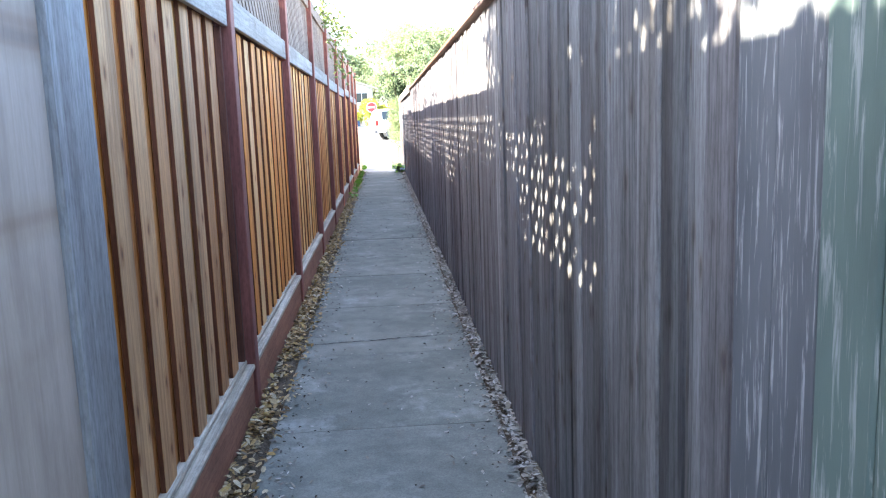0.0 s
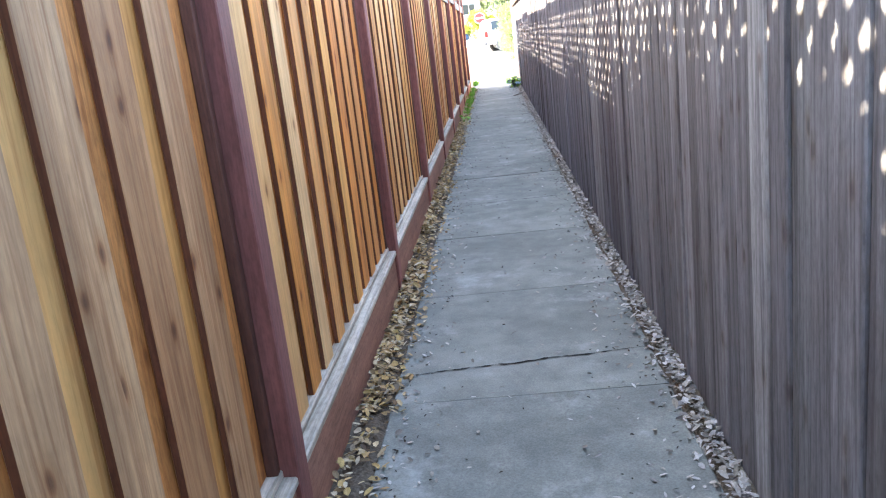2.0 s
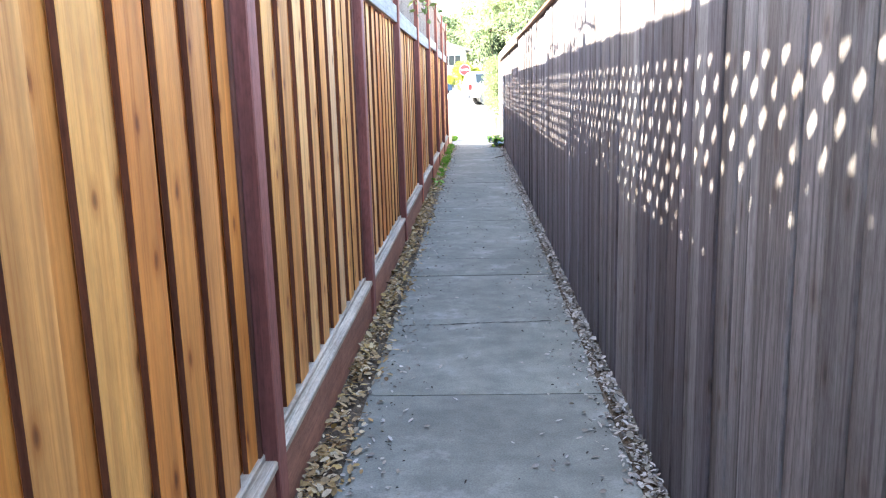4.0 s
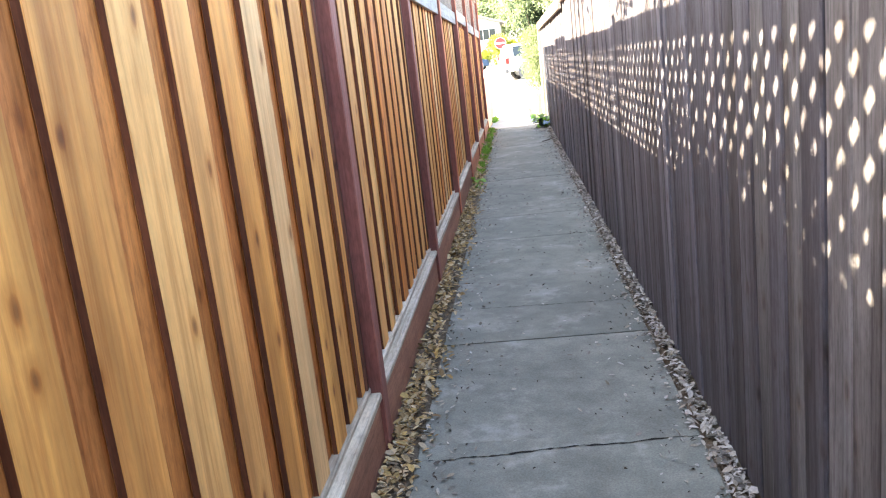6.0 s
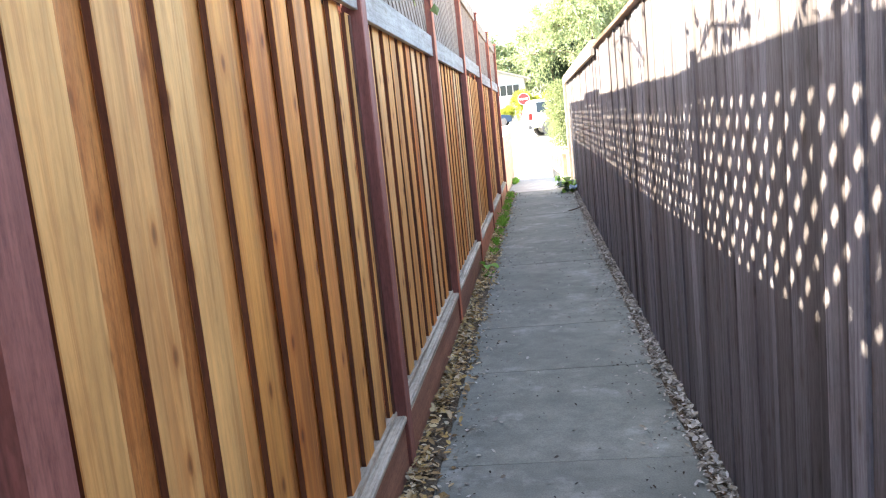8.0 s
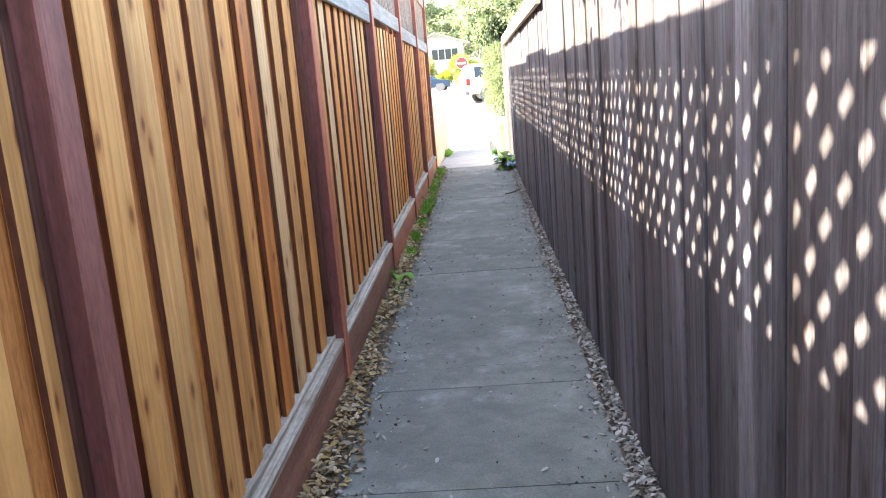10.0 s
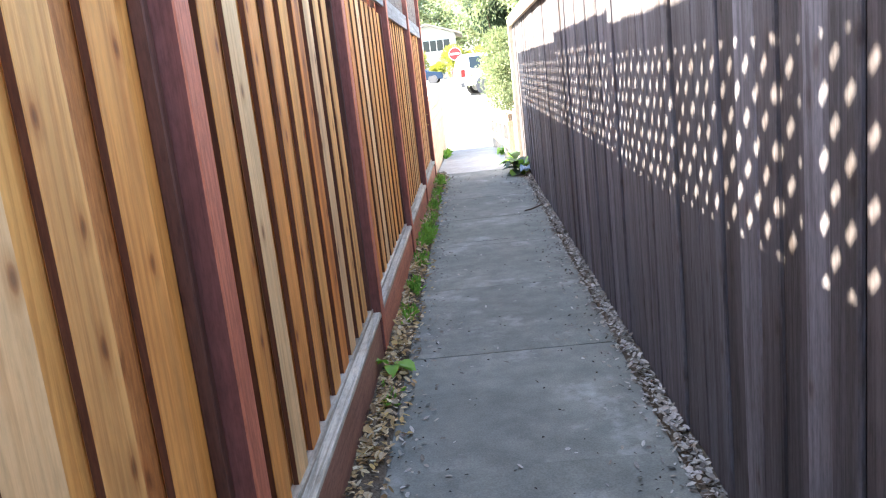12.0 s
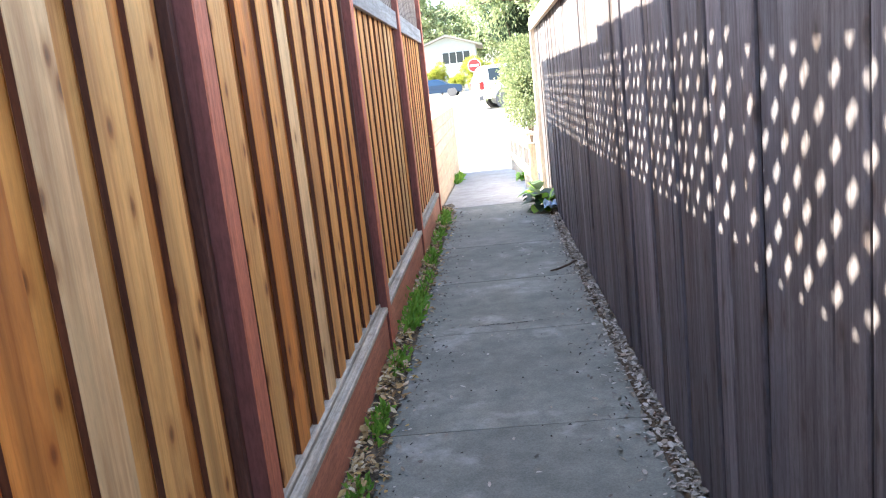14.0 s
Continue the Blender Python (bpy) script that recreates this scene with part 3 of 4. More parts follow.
for q in range(5):
    bm.faces.new((vs[0][q], vs[1][q], vs[1][(q + 1) % 5], vs[0][(q + 1) % 5]))
part("board", bm, GREY_BOARD, t_b)
link(stick(-0.10, -0.012, -0.11, -0.02, 0.0, 2.66, ch=0.004), "stud", BEIGE, t_b)

# ---- right fence ----
rf = thing("board_fence", (RIGHT, 0, 0), "tall fence of weathered dark grey vertical boards", "fence")
y, k = -3.0, 0
WALLBOARDS = [[stick(-0.07, 0.07, -0.009, 0.009, 0.0, 2.06, ch=0.005, bow=b, steps=5) for b in (0.0, 0.004, -0.004)] for _ in range(5)]
for set_, mt in zip(WALLBOARDS, (WEATHERED_PALE, WEATHERED_MID, WEATHERED, PAINTED, FLECKED)):
    for me in set_:
        me.materials.append(mt)
rb = random.Random(21)
while y < 25.45:
    wd = rb.choice((0.138, 0.14, 0.143, 0.135, 0.092, 0.148))
    wd = min(wd, 25.5 - y)
    z0 = rb.uniform(0.0, 0.03)
    hi = 2.055 + (0.03 if y > 17.5 else 0.0)
    age = y + rb.gauss(0, 0.9)
    link(rb.choice(WALLBOARDS[3 if y < 1.95 else 4 if y < 2.28 else 0 if age < 3.9 else 1 if age < 8.0 else 2]), "board", None, rf, at=(0.009 + rb.uniform(-0.006, 0.008), y + wd / 2, z0), turn=(0, 0, math.pi / 2 + rb.uniform(-0.025, 0.025)), size=((wd - rb.uniform(0.001, 0.005)) / 0.14, 1, (hi - z0 + rb.uniform(-0.006, 0.004)) / 2.06))
    y += wd
yy = -3.0
while yy < 17.4:
    e = min(17.45, yy + rb.uniform(1.6, 2.6))
    link(stick(-0.035, 0.06, 2.062, 2.10, yy, e - 0.006, "y", 0.006, bow=rb.uniform(-0.008, 0.008), steps=6), "cap_board", CAP_BROWN, rf, "worn brown cap board")
    yy = e
link(stick(-0.05, 0.08, 2.09, 2.15, 17.5, 25.62, "y", 0.006, steps=4), "cream_cap", CREAM, rf, "cream painted cap board")
link(stick(-0.055, -0.015, 2.00, 2.088, 17.5, 25.5, "y", 0.004, steps=3), "fascia", CREAM, rf, "cream painted fascia")
# unseen sheet added to block light through the board gaps
link(stick(0.0285, 0.0375, 0.02, 2.05, -3.0, 25.45, "y", 0.002), "backing", NAILER, rf)
link(stick(0.040, 0.07, 0.45, 0.54, -3.0, 25.4, "y", 0.004), "stringer", NAILER, rf)
link(stick(0.040, 0.07, 1.6, 1.69, -3.0, 25.4, "y", 0.004), "stringer", NAILER, rf)
ep = thing("end_post", (0.57, 25.56, -0.03), "cream painted end post of the tall fence", "post")
link(stick(-0.055, 0.05, -0.055, 0.055, 0.0, 2.14, ch=0.005), "shaft", CREAM, ep)

# ---- low railing and plank wall at the ramp ----
rl = thing("low_railing", (0.44, 25.62, 0), "cream painted low wooden railing beside the ramp", "railing")
rl.rotation_euler = (0, 0, radians(1.6))
for dy in (0.12, 1.35, 2.6, 3.85, 5.1):
    g = ground_z(25.62 + dy)
    link(stick(-0.045, 0.045, dy - 0.045, dy + 0.045, g - 0.03, g + 0.66, ch=0.004), "post", CREAM, rl)
for nm, za, zb in (("top_rail", 0.60, 0.76), ("bottom_rail", 0.24, 0.37)):
    me = stick(-0.062, -0.046, za, zb, 0.0, 5.2, "y", 0.004, steps=1)
    for v in me.vertices:
        v.co.z += ground_z(25.62 + v.co.y)
    link(me, nm, CREAM, rl)
me = stick(-0.075, 0.06, 0.762, 0.80, 0.0, 5.2, "y", 0.005)
for v in me.vertices:
    v.co.z += ground_z(25.62 + v.co.y)
link(me, "handrail", CREAM, rl)

tw = thing("plank_wall", (-0.76, 24.70, 0), "low tan horizontal plank wall along the ramp", "wall")
for i in range(8):
    z0 = -0.27 + 0.168 * i
    link(stick(-0.05 + rb.uniform(-0.003, 0.003), 0.0, z0, z0 + 0.164, 0.0, 6.7, "y", 0.005, steps=2), "plank", TAN, tw)
for dy in (0.05, 3.3, 6.6):
    link(stick(-0.14, -0.052, dy - 0.045, dy + 0.045, -0.3, 1.07, ch=0.004), "post", TAN, tw)
for s in range(2):
    pts = [(0.012, -0.2 + 0.75 * u, 0.93 - 0.14 * s - 0.06 * math.sin(math.pi * u) + 0.1 * u) for u in np.linspace(0, 1, 8)]
    wv, wf = tube(pts, [0.006] * 8, 6)
    link(raw(wv, wf, "wire", True), "wire", WIRE, tw, "yellow wire")

# rear closing wall behind the start
bw = thing("wall_south", (0, -3.2, 0), "plain beige wall closing the path", "wall", kind="structure")
part("panel", box_bm(-3, 3, -0.15, 0.0, 0, 2.6, 0.01), BEIGE, bw)

# ---- vehicles ----
def wheel(parent, x, y, r, side):
    wv, wf = [], []
    seg = 20
    ring = [(r * 0.62, -0.09), (r * 0.93, -0.1), (r, -0.06), (r, 0.06), (r * 0.93, 0.1), (r * 0.62, 0.09)]
    for s in range(seg):
        a = 2 * math.pi * s / seg
        wv += [(math.cos(a) * q, w_, math.sin(a) * q) for q, w_ in ring]
    for s in range(seg):
        for q in range(6):
            i, j = s * 6 + q, s * 6 + (q + 1) % 6
            n_ = ((s + 1) % seg) * 6
            wf.append((i, j, n_ + (q + 1) % 6, n_ + q))
    hub = new("wheel")
    hub.location, hub.parent = (x, y, r), parent
    link(raw(wv, wf, "tyre", True), "tyre", RUBBER, hub)
    bm = bmesh.new()
    bmesh.ops.create_cone(bm, cap_ends=True, segments=20, radius1=r * 0.63, radius2=r * 0.63, depth=0.12, matrix=Matrix.Rotation(math.pi / 2, 4, "X"))
    for s in range(5):
        a = 2 * math.pi * s / 5
        bmesh.ops.create_cube(bm, size=1, matrix=Matrix.Rotation(-a, 4, "Y") @ Matrix.Translation((r * 0.32, side * 0.065, 0)) @ Matrix.Diagonal((r * 0.55, 0.03, r * 0.16, 1)))
    part("rim", bm, ALLOY, hub, "alloy rim")


def vehicle(name, at, yaw, profile, width, windows, wheels, r, paint, label, category, tail):
    """A car that faces +x: its side profile extruded, rounded, with glass, lamps and wheels."""
    v = thing(name, at, label, category)
    v.rotation_euler = (0, 0, radians(yaw))
    bm = bmesh.new()
    a = [bm.verts.new((x, -width / 2 + (0.14 if z > 1.15 else 0.0), z)) for x, z in profile]
    b = [bm.verts.new((x, width / 2 - (0.14 if z > 1.15 else 0.0), z)) for x, z in profile]
    n = len(a)
    bm.faces.new(a), bm.faces.new(list(reversed(b)))
    for i in range(n):
        bm.faces.new((a[i], b[i], b[(i + 1) % n], a[(i + 1) % n]))
    bmesh.ops.recalc_face_normals(bm, faces=bm.faces)
    bmesh.ops.bevel(bm, geom=list(bm.edges), offset=0.05, segments=2, affect="EDGES")
    body = part("body", bm, paint, v)
    for x0, x1, z0, z1, sl in windows:
        for side in (-1, 1):
            bm = bmesh.new()
            yo, yi = side * (width / 2 - 0.07), side * (width / 2 - 0.125)
            q = [bm.verts.new(p) for p in ((x0, yo + side * 0.012, z0), (x1, yo + side * 0.012, z0), (x1 - sl, yi + side * 0.012, z1), (x0 + max(0, sl) * 0.5, yi + side * 0.012, z1))]
            q2 = [bm.verts.new((p.co.x, p.co.y - side * 0.05, p.co.z)) for p in q]
            bm.faces.new(q), bm.faces.new(list(reversed(q2)))
            for i in range(4):
                bm.faces.new((q[i], q2[i], q2[(i + 1) % 4], q[(i + 1) % 4]))
            part("window", bm, GLASS_DARK, v, "tinted glass")
    for side in (-1, 1):
        for x in wheels:
            wheel(v, x, side * (width / 2 - 0.09), r, side)
            bm = bmesh.new()
            bmesh.ops.create_cone(bm, cap_ends=True, segments=24, radius1=r * 1.2, radius2=r * 1.2, depth=0.03, matrix=Matrix.Translation((x, side * (width / 2 - 0.006), r)) @ Matrix.Rotation(math.pi / 2, 4, "X"))
            part("wheel_arch", bm, BUMPER, v)
        part("tail_lamp", box_bm(tail[0] - 0.03, tail[0] + 0.16, side * (width / 2 - 0.06) - 0.09, side * (width / 2 - 0.06) + 0.09, tail[1] - 0.16, tail[1] + 0.16, 0.02), LAMP_RED, v, "red tail lamp")
    part("bumper", box_bm(tail[0] - 0.09, tail[0] + 0.12, -width / 2 + 0.02, width / 2 - 0.02, 0.36, 0.58, 0.03), BUMPER, v)
    return v


SUV = [(0.05, 0.42), (0.0, 0.95), (0.22, 1.66), (0.42, 1.80), (2.5, 1.80), (3.15, 1.22), (4.35, 1.08), (4.6, 0.85), (4.6, 0.42)]
vehicle("parked_van", (-0.62, 51.0, ground_z(51.0)), 14, SUV, 1.85, [(0.42, 1.15, 1.15, 1.66, 0.0), (1.3, 2.05, 1.15, 1.66, 0.0), (2.15, 2.95, 1.15, 1.66, 0.45)], (1.05, 3.75), 0.37, WHITE_PAINT, "white boxy van parked on the sunny street", "van", (0.0, 0.98))
SEDAN = [(0.05, 0.35), (0.0, 0.85), (0.5, 1.0), (1.0, 1.42), (2.4, 1.46), (3.2, 1.0), (4.3, 0.86), (4.45, 0.6), (4.4, 0.3)]
vehicle("parked_car", (-6.5, 84.0, ground_z(84.0)), -6, SEDAN, 1.8, [(1.05, 1.75, 1.0, 1.36, 0.0), (1.85, 2.85, 1.0, 1.36, 0.4)], (0.95, 3.55), 0.33, BLUE_PAINT, "dark blue hatchback parked at the far kerb", "car", (0.0, 0.8))
vehicle("parked_car", (-1.0, 80.0, ground_z(80.0)), 20, SEDAN, 1.8, [(1.05, 1.75, 1.0, 1.36, 0.0), (1.85, 2.85, 1.0, 1.36, 0.4)], (0.95, 3.55), 0.33, WHITE_PAINT, "white car parked behind the white van", "car", (0.0, 0.8))

# ---- road sign ----
sg = thing("road_sign", (-0.80, 66.0, ground_z(66.0)), "round red no-entry sign with white bar on a steel pole", "sign")
pv, pf = tube([(0, 0, -0.03), (0, 0, 2.3)], [0.03, 0.03], 10)
link(raw(pv, pf, "pole", True), "pole", STEEL, sg)
for nm, rr, dep, yo, mt in (("rim", 0.40, 0.02, -0.035, SIGN_WHITE), ("disc", 0.365, 0.02, -0.045, SIGN_RED)):
    bm = bmesh.new()
    bmesh.ops.create_cone(bm, cap_ends=True, segments=32, radius1=rr, radius2=rr, depth=dep, matrix=Matrix.Translation((0, yo, 1.92)) @ Matrix.Rotation(math.pi / 2, 4, "X"))
    part(nm, bm, mt, sg)
part("bar", box_bm(-0.27, 0.27, -0.062, -0.05, 1.86, 1.98, 0.003), SIGN_WHITE, sg, "white bar")

# ---- house across the street ----
hz = ground_z(95.0)
ho = thing("house", (-4.0, 95.0, hz), "low white stucco house with shallow gable roof", "house")
bm = bmesh.new()
prof = [(-4.0, 0.0), (3.0, 0.0), (3.0, 4.3), (0.3, 5.2), (-4.0, 3.8)]
vs = [[bm.verts.new((a, yv, b)) for a, b in prof] for yv in (0.0, 9.0)]
bm.faces.new(vs[0]), bm.faces.new(list(reversed(vs[1])))
for q in range(5):
    bm.faces.new((vs[0][q], vs[1][q], vs[1][(q + 1) % 5], vs[0][(q + 1) % 5]))
part("wall", bm, STUCCO, ho)
for sx, (xa, za), (xb, zb) in ((1, (0.3, 5.22), (3.7, 4.08)), (-1, (0.3, 5.22), (-4.8, 3.56))):
    bm = bmesh.new()
    c = [(xa, za), (xb, zb), (xb, zb + 0.18), (xa, za + 0.18)]
    vs = [[bm.verts.new((a, yv, b)) for a, b in c] for yv in (-0.6, 9.6)]
    bm.faces.new(vs[0]), bm.faces.new(list(reversed(vs[1])))
    for q in range(4):
        bm.faces.new((vs[0][q], vs[1][q], vs[1][(q + 1) % 4], vs[0][(q + 1) % 4]))
    rf2 = part("roof", bm, ROOFING, ho)
wd = part("window", box_bm(-0.2, 2.45, -0.05, 0.02, 2.72, 3.72, 0.01), GLASS_DARK, ho, "dark window band")
for i in range(5):
    part("frame", box_bm(-0.22 + 0.665 * i, -0.16 + 0.665 * i, -0.09, -0.045, 2.70, 3.74, 0.005), TRIM_WHITE, wd)
part("sill", box_bm(-0.3, 2.55, -0.12, -0.02, 2.62, 2.70, 0.01), TRIM_WHITE, wd)

# ---- trees and bushes beyond ----
tree((2.6, 39.4, ground_z(39.4)), 6.6, 2.5, 34000, 0.10, LEAF_GREY, 11, "feathery grey-green tree overhanging the end of the path", low=0.12, trunk=0.13, clump=0.55, droop=0.9)
tree((1.9, 35.6, ground_z(35.6)), 6.6, 2.3, 32000, 0.11, LEAF_FAR, 12, "pale green tree behind the low railing", low=0.45, trunk=0.18, clump=0.6, droop=0.6)
bush((1.20, 33.4, ground_z(33)), (1.9, 2.4, 2.7), 18000, 0.075, LEAF_GREY, 13, "pale feathery shrub beside the low railing")
for i, (x, yv, h, s) in enumerate([(-14, 112, 13, 5), (-7.5, 116, 14, 5.5), (-1.5, 114, 12, 5), (4.5, 110, 13, 5.5), (9.5, 104, 14, 5.5), (15, 112, 14, 6), (-21, 118, 14, 6), (3.0, 126, 17, 6), (-10.5, 130, 17, 6.5), (8.0, 84, 10, 4)]):
    tree((x, yv, ground_z(yv)), h, s, 9000, 0.42, LEAF_FAR, 30 + i, "hazy green street tree across the road", low=0.15, trunk=0.3, clump=1.5, droop=0.4)
for i, (x, yv, sx, sz, mt) in enumerate([(-6.2, 90, 2.4, 2.8, LEAF_LIME), (-4.3, 90.5, 2.2, 3.3, LEAF_LIME), (-2.9, 88.5, 1.7, 2.2, LEAF_LIME), (-1.2, 90, 2.6, 3.3, LEAF_LIME), (0.8, 91, 2.6, 3.2, LEAF_LIME), (3.5, 91, 4.0, 3.0, LEAF_FAR), (-9, 91, 3.2, 2.4, LEAF_FAR)]):
    bush((x, yv, ground_z(yv)), (sx, 1.8, sz), 6000, 0.15, mt, 50 + i, "clipped yellow-green shrub before the house", group="shrubs before the house")
bush((0.95, 36.9, ground_z(36.9)), (1.9, 1.6, 1.5), 15000, 0.10, LEAF_DARK, 14, "dark blue-green evergreen with drooping upper boughs", foot=2.45, lumps=14)
# shrubs in the yard behind the lattice
bush((-1.12, 6.0, 0.0), (0.42, 3.9, 1.2), 24000, 0.075, LEAF_OLIVE, 71, "leafy shrub growing behind the lattice", group="yard shrubs", lumps=60, foot=1.68)
bush((-1.15, 9.75, 0.0), (0.42, 3.0, 1.1), 6500, 0.075, LEAF_OLIVE, 72, "thin leafy shrub growing behind the lattice", group="yard shrubs", lumps=30, foot=1.68)

# out of view, added to dapple the sun on the right fence
bush((-1.35, 2.5, 0.0), (0.7, 3.0, 1.25), 1500, 0.09, LEAF_OLIVE, 73, "unseen leafy shrub added behind the beige wall to dapple the sun", group="yard shrubs", lumps=24, foot=2.25)

# also added out of view, to shade the right fence's sunlit top
bush((-1.35, 3.9, 0.0), (0.7, 3.6, 1.0), 11000, 0.09, LEAF_OLIVE, 74, "unseen leafy shrub added above the lattice to shade the sunlit band", group="yard shrubs", lumps=40, foot=3.15)

# vine sprays over the lattice
def spray(at, pts, leaves, seed):
    rng = np.random.default_rng(seed)
    v = thing("vine_spray", at, "olive-green vine spray hanging over the lattice", "vine", "vine sprays")
    sv, sf = tube(pts, [0.008 * (1.2 - i / len(pts)) for i in range(len(pts))], 5)
    link(raw(sv, sf, "stem"), "stem", BARK, v)
    P = np.array(pts)
    k = rng.uniform(0, len(P) - 1.01, leaves)
    i = k.astype(int)
    c = P[i] * (1 - (k - i))[:, None] + P[i + 1] * (k - i)[:, None] + rng.normal(0, 0.075, (leaves, 3))
    c[:, 0] = np.maximum(c[:, 0], -0.02)
    link(leaf_cloud(c, rng.normal(0, 1, (leaves, 3)), 0.085, 0.04, rng, 0.4), "foliage", LEAF_OLIVE, v)


spray((LEFT + 0.03, 9.9, 2.72), [(0.0, -0.3, 0.12), (0.04, 0.1, 0.14), (0.14, 0.5, 0.02), (0.2, 0.9, -0.12), (0.22, 1.2, -0.2)], 110, 1)
spray((LEFT + 0.03, 12.0, 2.72), [(0.0, -0.4, 0.10), (0.06, 0.1, 0.1), (0.12, 0.6, -0.1), (0.16, 0.9, -0.4), (0.15, 1.1, -0.6)], 150, 2)
spray((LEFT + 0.03, 14.3, 2.72), [(0.0, -0.4, 0.14), (0.1, 0.2, 0.22), (0.25, 0.8, 0.16), (0.38, 1.4, 0.0)], 120, 3)


# overhead cable across the street
cv, cf = tube([(-30, 70, 8.6), (-8, 70, 7.7), (8, 70, 7.6), (30, 70, 8.4)], [0.02] * 4, 6)
tagged(link(raw(cv, cf), "overhead_cable", RUBBER), "thin black cable strung above the street", "cable")

# ---- plants along the path ----
def blades(name, at, spots, n, length, material, label, seed, category="weeds"):
    rng = np.random.default_rng(seed)
    t = thing(name, at, label, category, "weeds along the fence")
    P = np.array(spots)
    c = P[rng.integers(0, len(P), n)] + rng.normal(0, 1, (n, 3)) * np.array([0.018, 0.05, 0.0])
    d = rng.normal(0, 0.55, (n, 3))
    d[:, 2] = 1.0
    d[:, 0] += 0.25
    cc = c + np.abs(rng.normal(0, 0.3, (n, 1))) * d * length * 0.7
    link(leaf_cloud(cc, d, length * 0.55, length * 0.24, rng, -0.2), "foliage", material, t)


for i, (y0, y1, n, ln) in enumerate([(16.6, 16.75, 35, 0.07), (17.9, 18.1, 90, 0.08), (18.55, 18.8, 140, 0.085), (19.35, 19.6, 120, 0.08), (20.1, 20.8, 420, 0.11), (21.0, 21.5, 160, 0.08), (21.9, 22.3, 170, 0.10), (22.8, 23.4, 150, 0.09), (23.8, 24.5, 200, 0.11)]):
    blades("weed_patch", (LEFT + 0.065, (y0 + y1) / 2, 0.012), [(0.0, u - (y0 + y1) / 2, 0.0) for u in np.linspace(y0, y1, 6)], n, ln, LEAF_FRESH, "bright green low weeds at the fence foot", 80 + i)
blades("grass_tuft", (-0.70, 29.2, ground_z(29.2)), [(0.0, u, 0.0) for u in (-0.4, -0.1, 0.2, 0.4)], 200, 0.16, LEAF_FRESH, "grass tuft at the plank wall's foot", 95)


def broad_plant(at, leaves, size, label, seed, mats):
    rng = random.Random(seed)
    t = thing("leafy_plant", at, label, "plant")
    for i in range(leaves):
        a, up = rng.uniform(0, 6.28), rng.uniform(0.25, 1.25)
        L = size * rng.uniform(0.6, 1.1)
        w_ = L * rng.uniform(0.28, 0.4)
        st = rng.uniform(0.05, 0.6) * size
        vv = []
        for j in range(6):
            u = j / 5
            ww = w_ * math.sin(math.pi * min(1, 0.08 + u * 0.92)) ** 0.8
            out = st * 0.6 + L * u * math.cos(up * (1 - 0.5 * u))
            hh = st * 0.9 + L * (u * math.sin(up) - 0.55 * u * u)
            for s in (-1, 0, 1):
                vv.append((math.cos(a) * out - math.sin(a) * s * ww, math.sin(a) * out + math.cos(a) * s * ww, max(0.005, hh + abs(s) * ww * 0.25)))
        ff = [(j * 3 + q, j * 3 + q + 1, j * 3 + q + 4, j * 3 + q + 3) for j in range(5) for q in range(2)]
        link(raw(vv, ff, "leaf", True), "leaf", mats[i % len(mats)], t)


broad_plant((0.46, 24.35, 0.0), 34, 0.26, "broad-leaved dark and lime weed at the fence corner", 3, [LEAF_DARK, LEAF_FRESH, LEAF_DARK])
broad_plant((0.47, 25.2, 0.0), 16, 0.24, "green broad-leaved weed by the end post", 4, [LEAF_FRESH, LEAF_DARK])
broad_plant((LEFT + 0.06, 17.08, 0.012), 6, 0.13, "young broad-leaved weed by the red post", 5, [LEAF_FRESH])
broad_plant((0.42, 28.2, ground_z(28.2)), 10, 0.22, "green weed beneath the low railing", 6, [LEAF_FRESH])
lt = thing("plastic_scrap", (0.50, 24.0, 0.03), "crumpled pale blue plastic scrap among leaves", "litter")
rng = np.random.default_rng(9)
gv = [(0.14 * (i / 6 - 0.5), 0.3 * (j / 6 - 0.5), 0.08 + rng.normal(0, 0.02)) for i in range(7) for j in range(7)]
link(raw(gv, [(i * 7 + j, i * 7 + j + 1, i * 7 + j + 8, i * 7 + j + 7) for i in range(6) for j in range(6)], "sheet"), "sheet", BLUE_PLASTIC, lt)
tv, tf = tube([(0, 0, 0.012), (0.07, 0.03, 0.018), (0.15, 0.09, 0.03), (0.2, 0.1, 0.05)], [0.006, 0.008, 0.009, 0.006], 6)
tg = tagged(link(raw(tv, tf, "twig", True), "twig", BARK), "dark dry twig lying on the path edge", "twig")
tg.location = (0.30, 21.35, 0.0)


# ---- path slabs ----
JOINTS = [-3.0, -0.4, 0.9, 2.2, 3.5, 4.8, 6.09, 7.45, 8.78, 10.05, 11.23, 12.48, 13.78, 14.80, 16.0, 17.26, 18.6, 19.98, 21.25, 22.6, 23.85, 25.1]
pv_ = thing("pavement", (0, 0, 0), "grey weathered concrete footpath in cast slabs", "path", kind="structure")
for a, b in zip(JOINTS, JOINTS[1:]):
    L = b - a
    me = stick(PATH_L, PATH_R, -0.06, 0.0, -L / 2 + 0.003, L / 2 - 0.003, "y", 0.006)
    link(me, "slab", CONCRETE, pv_, at=(0, (a + b) / 2, rb.uniform(-0.002, 0.002)), turn=(0, 0, rb.uniform(-0.004, 0.004)))
link(stick(PATH_L - 0.05, PATH_R + 0.05, -0.075, -0.045, -3.0, 25.1, "y", 0.004), "joint_bed", CRACK, pv_)
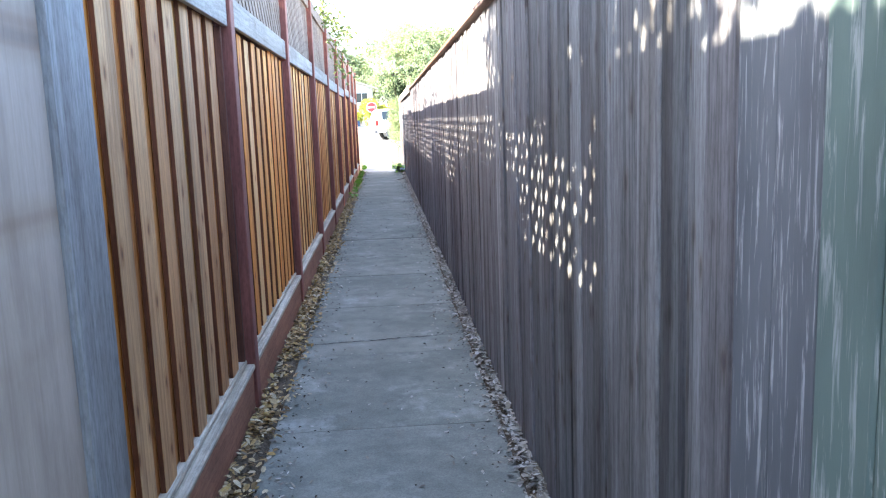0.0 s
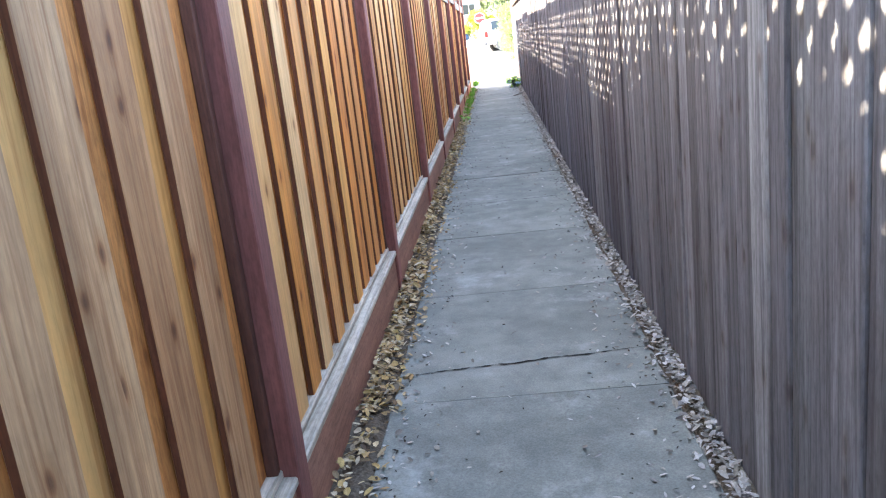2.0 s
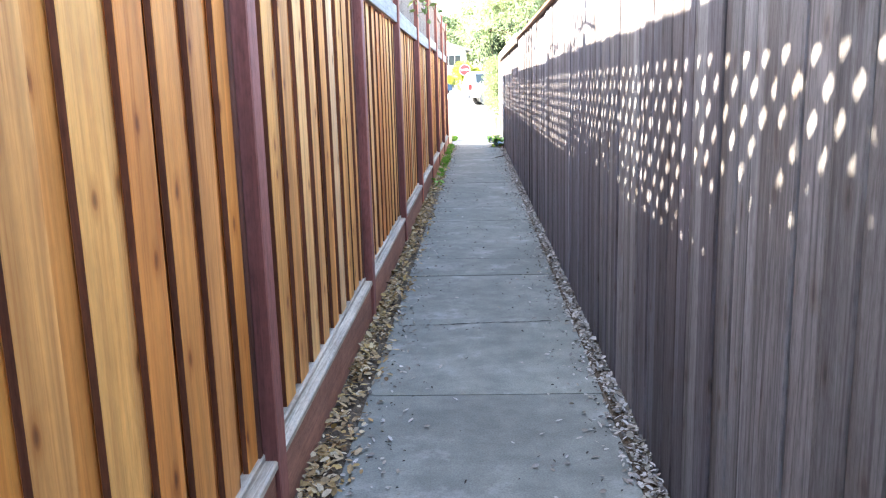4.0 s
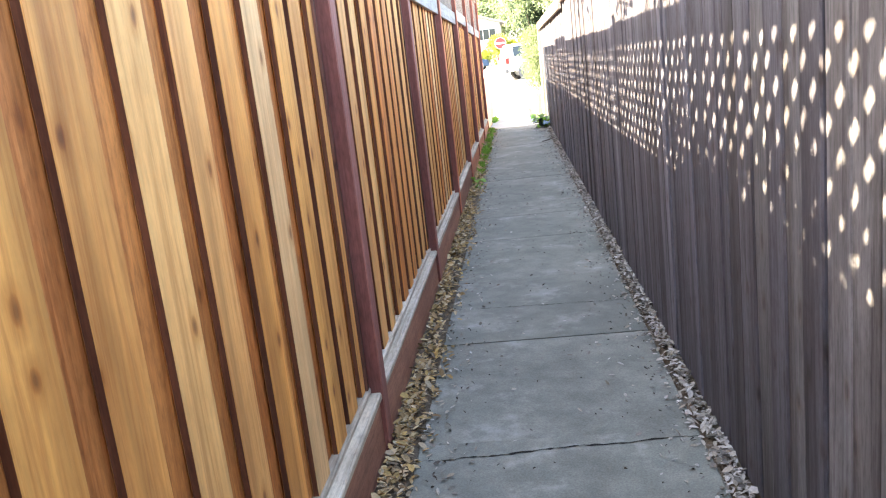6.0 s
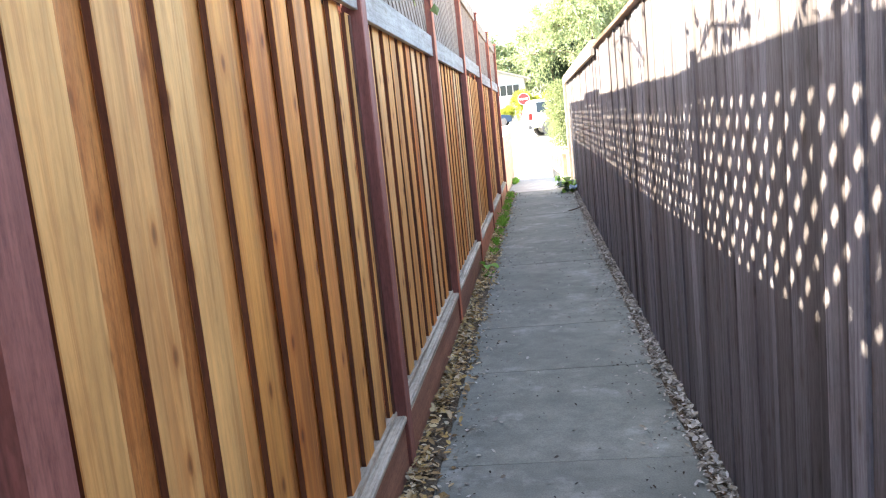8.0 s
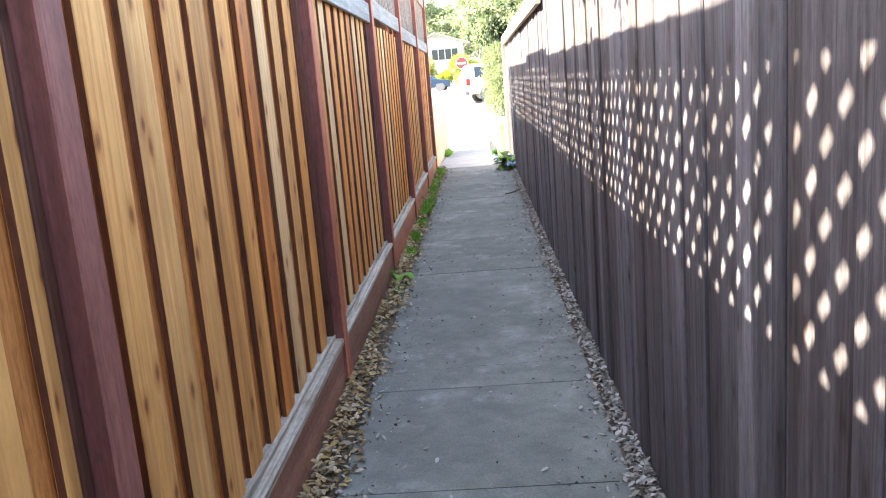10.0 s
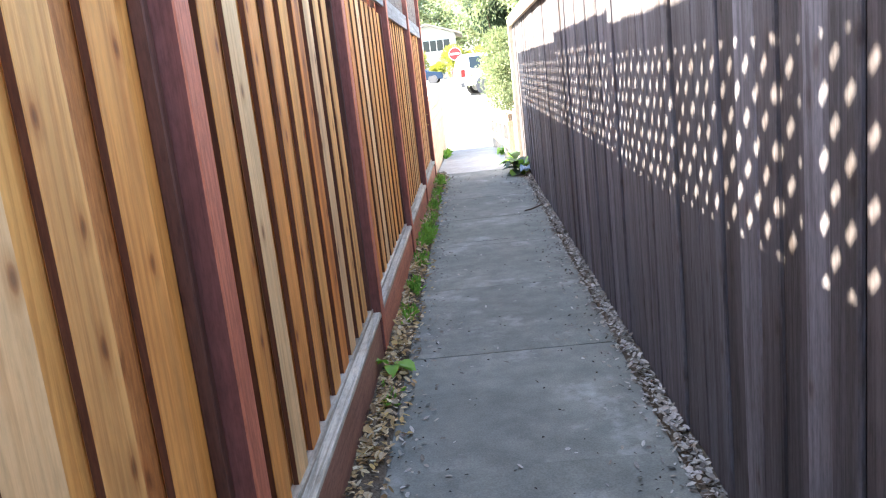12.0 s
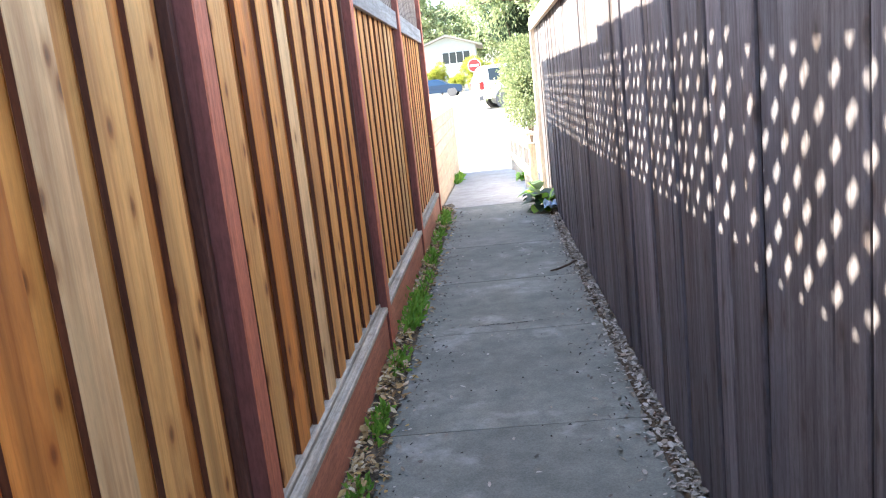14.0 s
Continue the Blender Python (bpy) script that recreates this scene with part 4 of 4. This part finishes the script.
for a, b in ((25.1, 28.3), (28.3, 31.6)):
    me = stick(-0.74, 0.42, -0.06, 0.0, a + 0.004, b - 0.004, "y", 0.006)
    for v in me.vertices:
        v.co.z += ground_z(v.co.y)
    link(me, "ramp_slab", PALE_CONCRETE, pv_)


def crack(y, x0, x1, slope, width, seed, amp=0.02):
    rng = np.random.default_rng(seed)
    n = 60
    off = np.cumsum(rng.normal(0, amp / 6, n))
    off -= np.linspace(off[0], off[-1], n)
    vv = []
    for i in range(n):
        u = i / (n - 1)
        w_ = width * abs(rng.normal(0.7, 0.5)) * (0.3 + math.sin(math.pi * u))
        vv += [(x0 + (x1 - x0) * u, y + slope * u + off[i] - w_ / 2, 0.0035), (x0 + (x1 - x0) * u, y + slope * u + off[i] + w_ / 2, 0.0035)]
    link(raw(vv, [(2 * i, 2 * i + 2, 2 * i + 3, 2 * i + 1) for i in range(n - 1)], "crack"), "crack", CRACK, pv_)


for args in ((6.36, PATH_L, PATH_R, 0.12, 0.012, 1), (11.86, PATH_L + 0.05, PATH_R, -0.05, 0.007, 2), (9.92, PATH_L, PATH_R, 0.06, 0.010, 3), (3.3, PATH_L, PATH_R, 0.05, 0.006, 4), (20.1, -0.3, 0.2, 0.02, 0.012, 6), (15.05, -0.5, 0.4, 0.08, 0.003, 5)):
    crack(*args)


# ---- leaf litter ----
def scatter(name, n, place, size, material, label, seed, curl=0.35, thick=0.0):
    rng = np.random.default_rng(seed)
    pos = place(rng, n)
    verts, faces = [], []
    for p in pos:
        L = size * rng.uniform(0.5, 1.35)
        W = L * rng.uniform(0.32, 0.6)
        a, ti, tj = rng.uniform(0, 6.28), rng.normal(0, 0.3), rng.normal(0, 0.3)
        c, s = math.cos(a), math.sin(a)
        o = len(verts)
        for u, v, h in ((-0.5, 0, 0), (-0.2, 0.5, curl), (0.25, 0.45, curl), (0.5, 0, 0.1), (0.25, -0.45, curl), (-0.2, -0.5, curl), (0.0, 0.0, 0.0)):
            x, y = u * L, v * W
            verts.append((p[0] + c * x - s * y, p[1] + s * x + c * y, p[2] + h * W * 0.5 + ti * x + tj * y + abs(ti) * L * 0.5 + abs(tj) * W * 0.5))
        faces += [(o + i, o + (i + 1) % 6, o + 6) for i in range(6)]
    return tagged(link(raw(verts, faces, name), name, material), label, "leaf litter", kind="stuff")


def left_bed(rng, n):
    y = rng.uniform(1.5, 25.0, n)
    x = LEFT + 0.012 + np.abs(rng.normal(0, 0.065, n))
    z = 0.018 + rng.uniform(0, 0.014, n) + np.maximum(0, 0.02 - (x - LEFT) * 0.2)
    keep = (x < -0.52) & (rng.uniform(0, 1, n) < 0.45 + 0.55 * (np.sin(y * 3.1) * np.sin(y * 1.3) > -0.3))
    return np.stack([x, y, np.where(x > PATH_L, 0.004, z)], 1)[keep]


def right_bed(rng, n):
    y = rng.uniform(1.5, 25.2, n)
    x = RIGHT - 0.008 - np.abs(rng.normal(0, 0.042, n))
    z = 0.014 + rng.uniform(0, 0.016, n)
    return np.stack([x, y, np.where(x < PATH_R, 0.004, z)], 1)


def on_path(rng, n):
    y = rng.uniform(2.5, 25.0, n)
    side = rng.uniform(0, 1, n)
    x = np.where(side < 0.42, PATH_R - np.abs(rng.normal(0, 0.13, n)), np.where(side < 0.86, PATH_L + np.abs(rng.normal(0, 0.11, n)), rng.uniform(-0.5, 0.4, n)))
    x = np.clip(x, PATH_L + 0.01, PATH_R - 0.01)
    return np.stack([x, y, np.full(n, 0.004)], 1)


scatter("leaf_litter", 11500, left_bed, 0.036, LITTER, "dry tan and brown leaves banked against the fence", 1)
scatter("wood_chips", 11000, right_bed, 0.030, CHIPS, "pale grey chips and dead leaves along the fence", 2)
scatter("fallen_leaves", 2300, on_path, 0.026, CHIPS, "small pale leaves scattered on the concrete", 3, 0.2)
scatter("soil_crumbs", 1600, on_path, 0.014, CRUMBS, "dark crumbs of soil scattered on the concrete", 4, 0.8)
